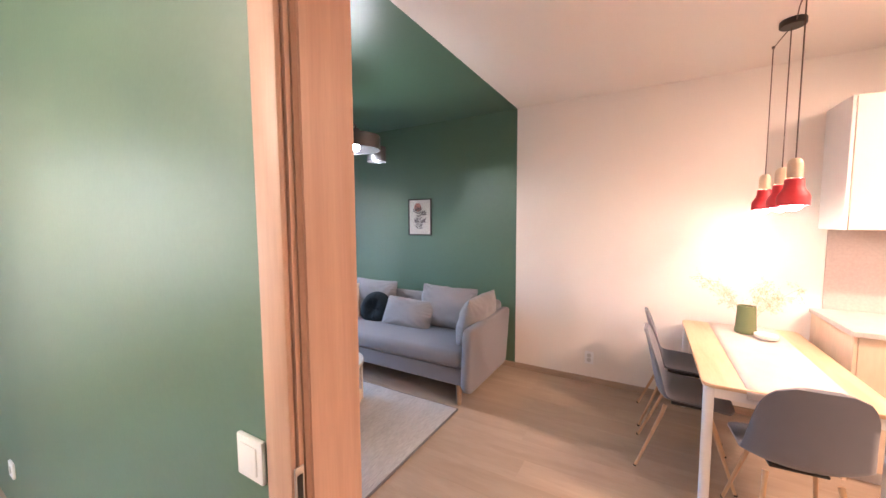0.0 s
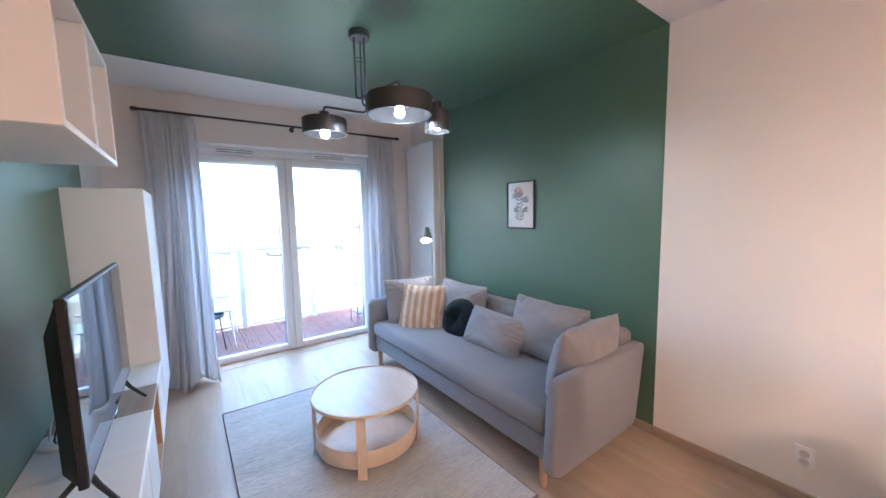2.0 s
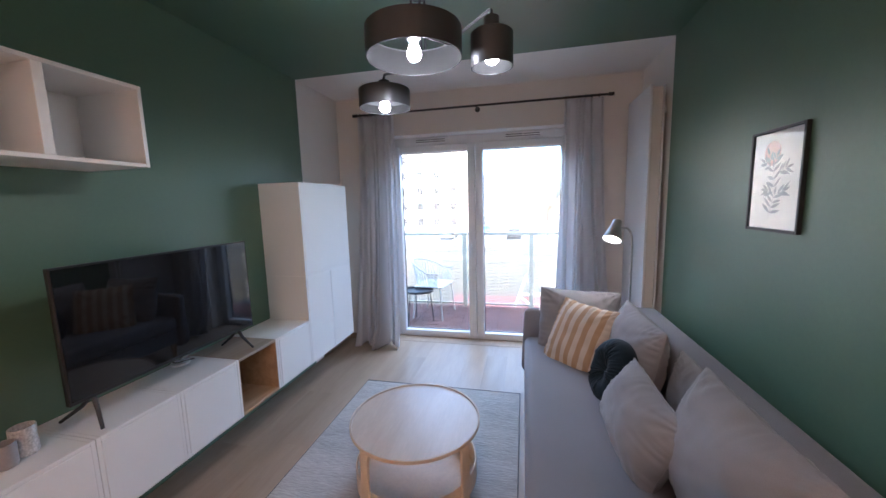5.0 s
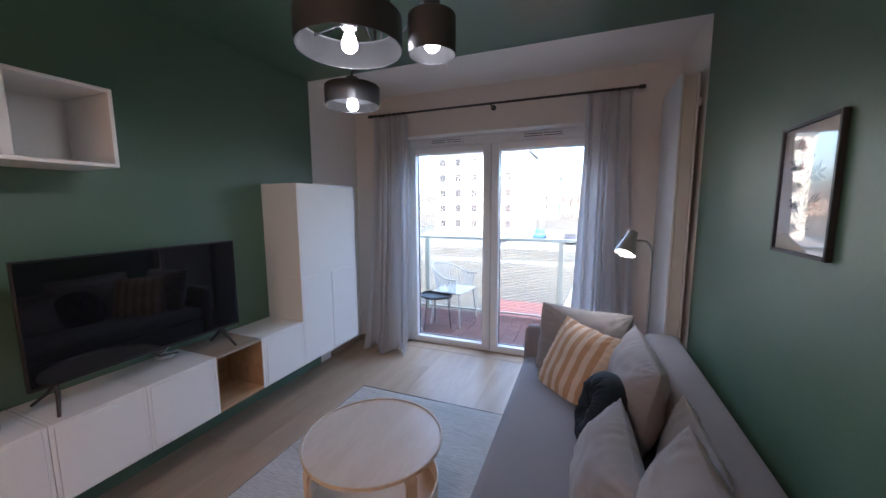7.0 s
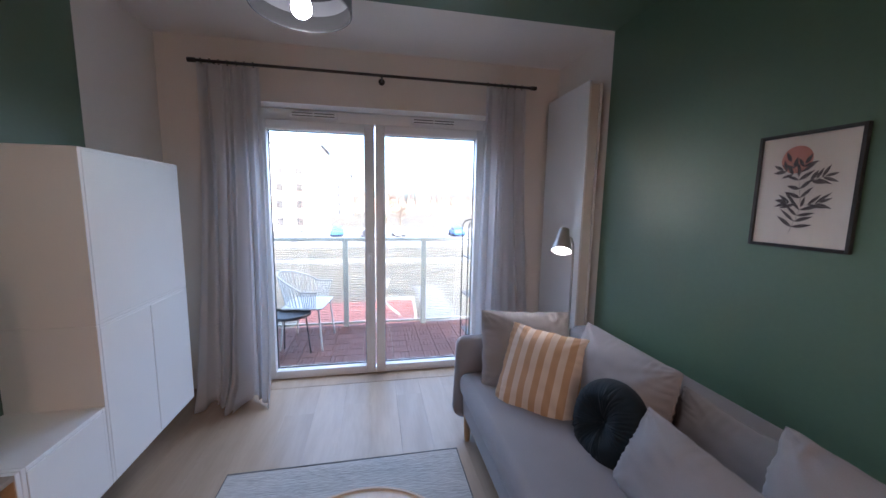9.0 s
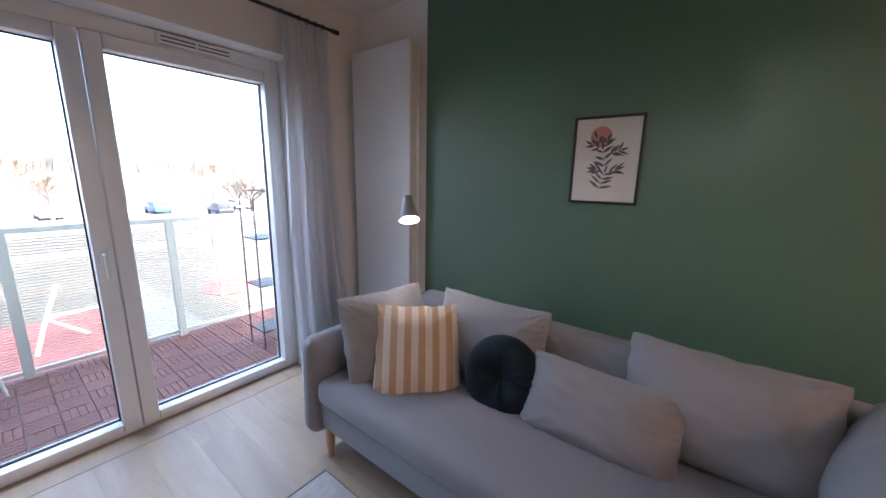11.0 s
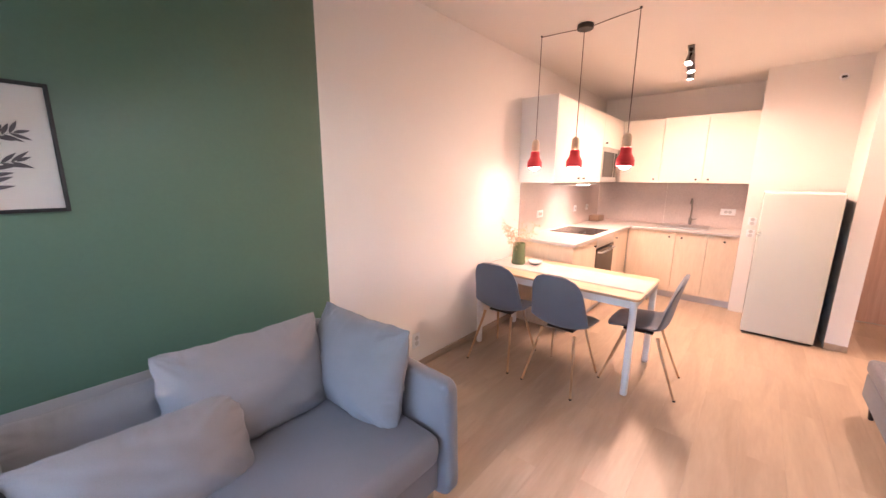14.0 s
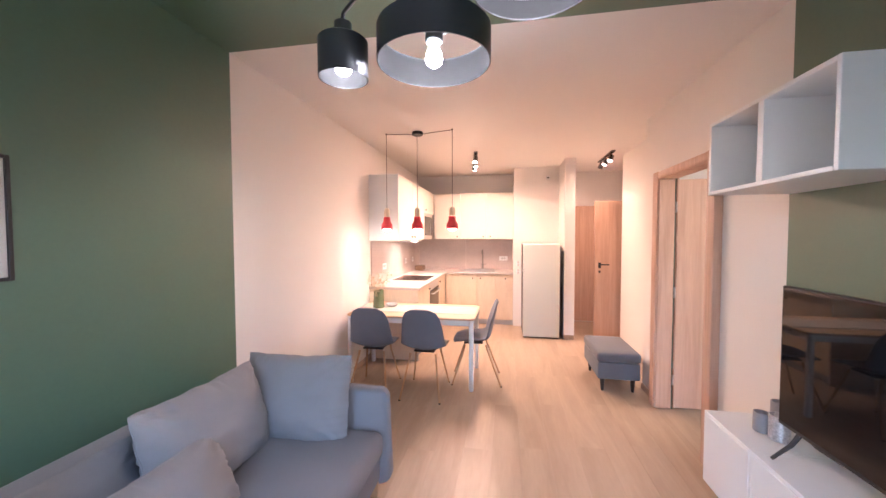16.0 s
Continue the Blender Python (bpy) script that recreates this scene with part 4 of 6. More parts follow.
# the framed print
def picture():
    x0, x1, z0, z1, y = -2.306, -1.990, 1.336, 1.752, NORTH
    t = thing("picture", ((x0 + x1) / 2, y, z0), "botanical print with a pink disc in a black frame", "picture")
    for a in ((x0, x0 + 0.012, z0, z1), (x1 - 0.012, x1, z0, z1), (x0 + 0.012, x1 - 0.012, z0, z0 + 0.012), (x0 + 0.012, x1 - 0.012, z1 - 0.012, z1)):
        part("frame_bar", boxed(a[0], a[1], y - 0.018, y - 0.001, a[2], a[3], 0.0015), BLACK, t)
    part("paper", boxed(x0 + 0.012, x1 - 0.012, y - 0.008, y - 0.004, z0 + 0.012, z1 - 0.012), PAPER, t)
    cx = (x0 + x1) / 2
    bm = bmesh.new()
    turned(bm, [(0.049, 0), (0.049, 0.0006)], (0, 0, 0), 40)
    bm.transform(pose(cx - 0.028, y - 0.0082, z0 + 0.320, 90, 0, 0))
    part("pink_disc", bm, PINK, t, "dusty pink printed disc")
    rnd = random.Random(5)

    def leaf_shape(ox, oz, ang, L, layer):
        w = 0.0058 * rnd.uniform(0.85, 1.2)
        d, nrm = (math.cos(ang), math.sin(ang)), (-math.sin(ang), math.cos(ang))
        side = [(q / 8, math.sin(math.pi * (q / 8) ** 0.8) * w) for q in range(9)]
        pts = [(ox + d[0] * a * L + nrm[0] * h, oz + d[1] * a * L + nrm[1] * h) for a, h in side]
        pts += [(ox + d[0] * a * L - nrm[0] * h, oz + d[1] * a * L - nrm[1] * h) for a, h in side[-2:0:-1]]
        leaf_bm = bmesh.new()
        leaf_bm.faces.new([leaf_bm.verts.new((px, y - 0.0094 - 0.00002 * layer, pz)) for px, pz in pts])
        part("printed_leaf", leaf_bm, INK, t, "", 0)

    # sprigs: start, end (from the foot of the sheet's middle) and the pairs of leaves on each
    sprigs = (((-0.026, 0.053), (0.003, 0.150), 4, 62, 0.060), ((0.003, 0.150), (-0.016, 0.262), 3, 60, 0.048), ((0.004, 0.155), (0.055, 0.166), 2, 28, 0.054),
              ((0.003, 0.155), (-0.045, 0.170), 2, 28, 0.056), ((0.006, 0.238), (0.062, 0.256), 3, 38, 0.046), ((-0.016, 0.258), (-0.066, 0.285), 2, 38, 0.044),
              ((-0.016, 0.258), (0.000, 0.302), 2, 45, 0.042), ((-0.016, 0.258), (-0.045, 0.315), 1, 40, 0.040))
    for k, ((xa, za), (xb, zb), pairs, spread, long) in enumerate(sprigs):
        xa, xb, za, zb = cx + xa, cx + xb, z0 + za, z0 + zb
        stem_bm = bmesh.new()
        stem_bm.faces.new([stem_bm.verts.new((px, y - 0.0092, pz)) for px, pz in ((xa - 0.0007, za), (xa + 0.0007, za - 0.0007), (xb + 0.0005, zb), (xb - 0.0005, zb + 0.0005))])
        part("stem", stem_bm, INK, t, "", 0)
        head = math.atan2(zb - za, xb - xa)
        for q in range(pairs):
            s = 0.15 + 0.85 * (q + 0.5) / pairs
            for turn in (-1, 1):
                leaf_shape(xa + (xb - xa) * s, za + (zb - za) * s, head + turn * radians(spread + rnd.uniform(-8, 8)), long * rnd.uniform(0.85, 1.15), k)
        leaf_shape(xb, zb, head + radians(rnd.uniform(-12, 12)), 0.040, k)
    glass = part("glass", boxed(x0 + 0.012, x1 - 0.012, y - 0.0135, y - 0.0120, z0 + 0.012, z1 - 0.012), THIN, t, "clear picture glass")
    glass.visible_shadow = False


picture()


# curtains, rod and radiator
def curtain(y0t, y1t, y0b, y1b, label, folds, seed):
    t = thing("curtain", (-3.86, (y0b + y1b) / 2, 0), label, "curtain", "curtains")
    rnd = random.Random(seed)
    ph = [rnd.uniform(0, 6.28) for _ in range(6)]
    nu, nv = folds * 16, 44
    rows = []
    bm = bmesh.new()
    for j in range(nv + 1):
        v = j / nv
        z = 2.366 * (1 - v) + 0.006 * v
        low = max(0.0, (v - 0.93) / 0.07)
        row = []
        for i in range(nu + 1):
            u = i / nu
            y = (y0t + (y1t - y0t) * u) * (1 - v ** 1.6) + (y0b + (y1b - y0b) * u) * v ** 1.6
            uw = u + (0.34 / folds) * math.sin(ph[0] + 2 * math.pi * 1.7 * u + 1.1 * v) + (0.16 / folds) * math.sin(ph[3] + 2 * math.pi * 3.3 * u - 1.7 * v)
            amp = (0.018 + 0.050 * v) * (0.72 + 0.42 * math.sin(ph[0] + 9 * u + 1.3 * v))
            wave = math.sin(2 * math.pi * folds * uw + 0.9 * math.sin(ph[1] + 2.2 * v + 3 * u)) + 0.22 * math.sin(4 * math.pi * folds * uw + ph[5] + 3 * v) * v
            x = -3.862 + amp * wave + 0.010 * math.sin(ph[2] + 7 * v + 11 * u) * v + 0.13 * low * (0.5 + 0.5 * math.sin(ph[3] + 9 * u)) + 0.02 * v + 0.06 * v ** 4 * (0.6 + 0.4 * math.sin(ph[2] + 6 * u))
            y += 0.012 * math.cos(2 * math.pi * folds * u + ph[4]) * v + 0.012 * math.sin(4 * v + ph[5])
            row.append(bm.verts.new((x, y, z + 0.008 * low * (1 + math.sin(ph[4] + 13 * u)) + 0.006 * low * (1 + math.sin(ph[1] + 31 * u)))))
        rows.append(row)
    for a, b in zip(rows, rows[1:]):
        for i in range(nu):
            bm.faces.new((a[i], a[i + 1], b[i + 1], b[i]))
    cloth = part("cloth", bm, CURTAIN, t, "", 180)
    solid = cloth.modifiers.new("thickness", "SOLIDIFY")
    solid.thickness = 0.0025
    for k in range(folds):
        y = y0t + (y1t - y0t) * (k + 0.5) / folds
        bm = bmesh.new()
        turned(bm, [(0.014, -0.0015), (0.018, -0.0015), (0.018, 0.0015), (0.014, 0.0015)], (0, 0, 0), 16, closed=True)
        bm.transform(pose(-3.86, y, 2.381, 90, 0, 0))
        part("ring", bm, BLACK, t, "small black curtain ring")


curtain(0.83, 1.20, 0.76, 1.24, "pale grey linen curtain pooling on the floor", 7, 3)
curtain(2.80, 3.13, 2.74, 3.29, "pale grey linen curtain gathered beside the radiator", 6, 8)
rod = thing("curtain_rod", (-3.86, 2.0, 2.38), "thin black curtain rod on brackets", "curtain rod")
bm = bmesh.new()
tube(bm, [(-3.86, 0.80, 2.383), (-3.86, 3.20, 2.383)], 0.010, 12)
part("rod", bm, BLACK, rod)
for y in (0.80, 3.20):
    bm = bmesh.new()
    tube(bm, [(-3.86, y - 0.022, 2.383), (-3.86, y + 0.022, 2.383)], 0.015, 14)
    part("finial", bm, BLACK, rod, "black end cap")
for y in (0.93, 2.03, 3.04):
    bm = bmesh.new()
    tube(bm, [(WEST, y, 2.372), (-3.86, y, 2.372)], 0.006, 8)
    tube(bm, [(WEST, y, 2.372), (WEST + 0.008, y, 2.372)], 0.024, 18)
    part("bracket", bm, BLACK, rod, "black wall bracket")

radiator = thing("radiator", (-3.60, 3.41, 0.28), "tall flat white vertical radiator", "radiator")
part("front_panel", boxed(-3.880, -3.322, 3.345, 3.362, 0.28, 2.288, 0.005, 2), PVC, radiator)
part("core", boxed(-3.868, -3.334, 3.364, 3.430, 0.30, 2.270, 0.003), surface("white_radiator_core", (0.70, 0.68, 0.65), 0.5), radiator)
part("rear_panel", boxed(-3.874, -3.328, 3.432, 3.445, 0.29, 2.280, 0.003), PVC, radiator)
for x in (-3.80, -3.40):
    for z in (0.45, 2.10):
        part("bracket", boxed(x - 0.015, x + 0.015, 3.4455, NORTH, z, z + 0.05), PVC, radiator)
bm = bmesh.new()
for x in (-3.345, -3.385):
    tube(bm, [(x, 3.40, 0.005), (x, 3.40, 0.30)], 0.008, 8)
part("pipe", bm, PVC, radiator, "white feed pipes")


def floor_lamp():
    base = (-3.215, 3.235, 0)
    t = thing("floor_lamp", base, "steel reading lamp with a lit conical shade", "floor lamp")
    bm = bmesh.new()
    turned(bm, [(0.002, 0), (0.118, 0), (0.12, 0.004), (0.12, 0.012), (0.115, 0.016), (0.012, 0.020), (0.002, 0.020)], base, 40)
    part("base", bm, STEEL, t)
    bm = bmesh.new()
    top = [(base[0], base[1], 0.02), (base[0], base[1], 1.16), (base[0] + 0.005, base[1] - 0.006, 1.23), (base[0] + 0.035, base[1] - 0.04, 1.275), (-3.11, 3.125, 1.285)]
    tube(bm, bent(top, 0.05), 0.007, 10)
    part("pole", bm, STEEL, t)
    axis = Vector((0.48, -0.36, -1)).normalized()
    m = Matrix.Translation((-3.125, 3.112, 1.335)) @ axis.to_track_quat("Z", "Y").to_matrix().to_4x4()
    bm = bmesh.new()
    turned(bm, [(0.024, 0.0), (0.028, 0.003), (0.034, 0.045), (0.037, 0.055), (0.062, 0.150), (0.060, 0.150), (0.035, 0.056), (0.022, 0.004)], (0, 0, 0), 32, closed=True)
    bm.transform(m)
    part("shade", bm, SATIN, t, "satin nickel cone shade")
    bm = bmesh.new()
    turned(bm, [(0.002, 0.004), (0.021, 0.004), (0.021, 0.05), (0.002, 0.05)], (0, 0, 0), 16)
    bm.transform(m)
    part("socket", bm, STEEL, t)
    bm = bmesh.new()
    bmesh.ops.create_uvsphere(bm, u_segments=20, v_segments=12, radius=0.027, matrix=Matrix.Translation((0, 0, 0.092)))
    bm.transform(m)
    part("bulb", bm, BULB, t, "lit bulb", 180)


floor_lamp()


def chandelier():
    t = thing("ceiling_lamp", (-2.11, 1.995, H - 0.035), "black ceiling lamp with three drum shades on bent rods, lit", "ceiling lamp")
    c = Vector((-2.11, 1.995, 0))
    bm = bmesh.new()
    turned(bm, [(0.002, H), (0.062, H), (0.064, H - 0.004), (0.064, H - 0.036), (0.060, H - 0.040), (0.002, H - 0.040)], c, 36)
    part("canopy", bm, GUNMETAL, t)
    shades = (((-2.182, 1.782), 0.128, 1.972, 0.090, 2.105, (0.030, 0.014)), ((-1.775, 2.066), 0.180, 2.030, 0.100, 2.185, (0.0, -0.035)), ((-1.822, 2.352), 0.078, 1.985, 0.120, 2.160, (-0.032, 0.018)))
    for (sx, sy), r, z0, h, ztop, (ox, oy) in shades:
        p = (c.x + ox, c.y + oy)
        arm = ztop + 0.030
        bm = bmesh.new()
        tube(bm, bent([(p[0], p[1], H - 0.03), (p[0], p[1], arm - 0.028), (p[0] + (sx - p[0]) * 0.25, p[1] + (sy - p[1]) * 0.25, arm - 0.024), (sx, sy, arm), (sx, sy, ztop - 0.01)], 0.03), 0.0062, 10)
        part("rod", bm, GUNMETAL, t, "bent black rod")
        bm = bmesh.new()
        top = z0 + h
        if r > 0.15:
            # the large drum is an open ring carried on three spokes
            turned(bm, [(r - 0.003, z0), (r, z0), (r, top), (r - 0.003, top)], (sx, sy, 0), 64, closed=True)
        else:
            turned(bm, [(r - 0.003, z0), (r, z0), (r, top - 0.004), (r - 0.004, top), (0.022, top + 0.001), (0.022, top - 0.003), (r - 0.006, top - 0.004)], (sx, sy, 0), 56, closed=True)
        part("shade", bm, GUNMETAL, t, "black metal drum shade", 40)
        bm = bmesh.new()
        turned(bm, [(r - 0.0045, z0 + 0.002), (r - 0.0035, z0 + 0.002), (r - 0.0035, top - 0.006), (r - 0.0045, top - 0.006)], (sx, sy, 0), 56, closed=True)
        part("shade_lining", bm, SHADE_IN, t, "grey enamelled inside")
        if r < 0.15:
            bm = bmesh.new()
            turned(bm, [(0.024, top - 0.0075), (r - 0.006, top - 0.0075), (r - 0.006, top - 0.0065), (0.024, top - 0.0065)], (sx, sy, 0), 40, closed=True)
            part("shade_lining", bm, SHADE_IN, t, "grey enamelled inside")
        if r > 0.15:
            for k in range(3):
                a = radians(20 + 120 * k)
                bm = bmesh.new()
                tube(bm, [(sx + 0.02 * math.cos(a), sy + 0.02 * math.sin(a), top - 0.012), (sx + (r - 0.004) * math.cos(a), sy + (r - 0.004) * math.sin(a), top - 0.012)], 0.003, 6)
                part("spoke", bm, GUNMETAL, t)
        bm = bmesh.new()
        turned(bm, [(0.002, ztop), (0.026, ztop), (0.028, ztop - 0.003), (0.028, top + 0.002 if r < 0.15 else top - 0.03), (0.024, top - 0.035), (0.002, top - 0.035)], (sx, sy, 0), 24)
        part("lamp_holder", bm, GUNMETAL, t, "black lamp holder")
        bm = bmesh.new()
        zb = top - 0.035
        turned(bm, [(0.002, zb), (0.012, zb - 0.002), (0.013, zb - 0.012), (0.021, zb - 0.030), (0.026, zb - 0.048), (0.024, zb - 0.062), (0.014, zb - 0.072), (0.002, zb - 0.075)], (sx, sy, 0), 24)
        part("bulb", bm, CLEAR_BULB if r > 0.15 else SMALL_BULB, t, "lit bulb", 180)
    bm = bmesh.new()
    turned(bm, [(0.030, 2.42), (0.0335, 2.42), (0.0335, 2.424), (0.030, 2.424)], c, 30, closed=True)
    part("spacer_ring", bm, GUNMETAL, t, "thin ring holding the rods")


chandelier()

# ---- dining ----
def dining_table():
    x0, x1, y0, y1, z = 0.395, 1.07, 2.13, 3.42, 0.702
    t = thing("dining_table", ((x0 + x1) / 2, (y0 + y1) / 2, 0), "pale ash dining table with white metal legs", "table")
    bm = boxed(x0, x1, y0, y1, z - 0.020, z)
    upright = [e for e in bm.edges if abs(e.verts[0].co.z - e.verts[1].co.z) > 0.01]
    bmesh.ops.bevel(bm, geom=upright, offset=0.045, segments=7, affect="EDGES", profile=0.5)
    rims = [e for e in bm.edges if abs(e.verts[0].co.z - e.verts[1].co.z) < 0.001]
    bmesh.ops.bevel(bm, geom=rims, offset=0.004, segments=2, affect="EDGES", profile=0.5)
    part("tabletop", bm, TABLEWOOD, t)
    for a in ((x0 + 0.03, x1 - 0.03, y0 + 0.025, y0 + 0.045), (x0 + 0.03, x1 - 0.03, y1 - 0.045, y1 - 0.025), (x0 + 0.02, x0 + 0.04, y0 + 0.046, y1 - 0.046), (x1 - 0.04, x1 - 0.02, y0 + 0.046, y1 - 0.046)):
        part("apron", boxed(*a, z - 0.075, z - 0.021, 0.002), LACQUER, t, "white apron rail")
    for x in (x0 + 0.030, x1 - 0.030):
        for y in (y0 + 0.035, y1 - 0.035):
            bm = bmesh.new()
            box(bm, x - 0.022, x + 0.022, y - 0.022, y + 0.022, 0, z - 0.021, 0.014, 3)
            part("leg", bm, LACQUER, t, "square white metal leg")


dining_table()
bm = bmesh.new()
nx, ny = 8, 40
rows = []
for j in range(ny + 1):
    s = 2.085 + (3.415 - 2.085) * j / ny
    row = []
    for i in range(nx + 1):
        x = 0.562 + 0.385 * i / nx
        drop = max(0.0, 2.128 - s)
        z = 0.7045 - (drop * 1.0 if drop else 0) + 0.0008 * noise.noise(Vector((x * 9, s * 6, 2)))
        row.append(bm.verts.new((x, max(s, 2.128 - drop * 0.12), z)))
    rows.append(row)
for a, b in zip(rows, rows[1:]):
    for i in range(nx):
        bm.faces.new((a[i], a[i + 1], b[i + 1], b[i]))
cloth = single("table_runner", bm, RUNNER, "beige linen runner laid along the dining table", "table runner", smooth=60, base=(0.75, 2.75, 0.703))
solid = cloth.modifiers.new("thickness", "SOLIDIFY")
solid.thickness, solid.offset = 0.0015, 1


def vase():
    b = (0.748, 3.205, 0.7065)
    t = thing("vase", b, "green ribbed glass vase holding dry pampas stems", "vase")
    bm = bmesh.new()
    steps = 48
    prof = [(0.004, 0.0), (0.056, 0.0), (0.061, 0.006), (0.061, 0.026), (0.058, 0.034), (0.055, 0.10), (0.051, 0.188), (0.049, 0.19), (0.047, 0.188), (0.051, 0.10), (0.054, 0.034), (0.052, 0.012), (0.004, 0.010)]
    rings = [[bm.verts.new((b[0] + (r + (0.0009 * math.cos(24 * 2 * math.pi * i / steps) if r > 0.045 else 0)) * math.cos(2 * math.pi * i / steps), b[1] + (r + (0.0009 * math.cos(24 * 2 * math.pi * i / steps) if r > 0.045 else 0)) * math.sin(2 * math.pi * i / steps), b[2] + h)) for i in range(steps)] for r, h in prof]
    for a, c in zip(rings, rings[1:]):
        for i in range(steps):
            j = (i + 1) % steps
            bm.faces.new((a[i], a[j], c[j], c[i]))
    bm.faces.new(rings[0][::-1])
    bm.faces.new(rings[-1])
    part("vessel", bm, VASE, t, "", 40)


vase()


def pampas(lean, height, seed):
    b = Vector((0.748, 3.205, 0.73))
    t = thing("dry_grass_stem", b, "dry feathery grass stem standing in the green vase", "dried grass", "dry stems in the vase")
    rnd = random.Random(seed)
    tip = b + Vector((lean[0], lean[1], height))
    mid = b + Vector((lean[0] * 0.35, lean[1] * 0.35, height * 0.62))
    line = [b.lerp(mid, s).lerp(mid.lerp(tip, s), s) for s in [k / 14 for k in range(15)]]
    bm = bmesh.new()
    tube(bm, line, 0.0018, 5, 0.0008)
    part("stalk", bm, DRYGRASS, t)
    bm = bmesh.new()
    for k in range(34):
        s = rnd.uniform(0.42, 1.0)
        p = b.lerp(mid, s).lerp(mid.lerp(tip, s), s)
        way = (tip - mid).normalized() * rnd.uniform(0.2, 0.9) + Vector((rnd.gauss(0, 0.6), rnd.gauss(0, 0.6), rnd.gauss(-0.2, 0.5)))
        way.normalize()
        L = rnd.uniform(0.03, 0.085)
        tube(bm, [p, p + way * L * 0.6, p + way * L + Vector((0, 0, -0.012))], 0.0004, 3)
        for q in range(12):
            o = p + way * L * rnd.uniform(0.3, 1.05) + Vector((rnd.gauss(0, 0.006), rnd.gauss(0, 0.006), rnd.gauss(-0.006, 0.006)))
            d = (way + Vector((rnd.gauss(0, 0.6), rnd.gauss(0, 0.6), rnd.gauss(-0.3, 0.5)))).normalized() * rnd.uniform(0.006, 0.018)
            side = d.cross(Vector((rnd.gauss(0, 1), rnd.gauss(0, 1), rnd.gauss(0, 1)))).normalized() * 0.0022
            bm.faces.new([bm.verts.new(c) for c in (o, o + d * 0.5 + side, o + d, o + d * 0.5 - side)])
    tagged(part("plume", bm, DRYGRASS, t, "", 0), kind="stuff")


pampas((-0.27, -0.02, 0), 0.36, 1)
pampas((-0.14, 0.03, 0), 0.30, 2)
pampas((0.27, -0.02, 0), 0.32, 3)
pampas((0.16, 0.04, 0), 0.27, 5)
pampas((0.11, 0.04, 0), 0.33, 4)
bm = bmesh.new()
pl = (0.835, 3.085, 0.7065)
turned(bm, [(0.002, 0), (0.035, 0), (0.038, 0.004), (0.062, 0.012), (0.066, 0.022), (0.066, 0.034), (0.062, 0.034), (0.058, 0.016), (0.002, 0.010)], pl, 40)
single("bowl", bm, PLATE, "shallow white china bowl on the runner", "bowl", base=pl)


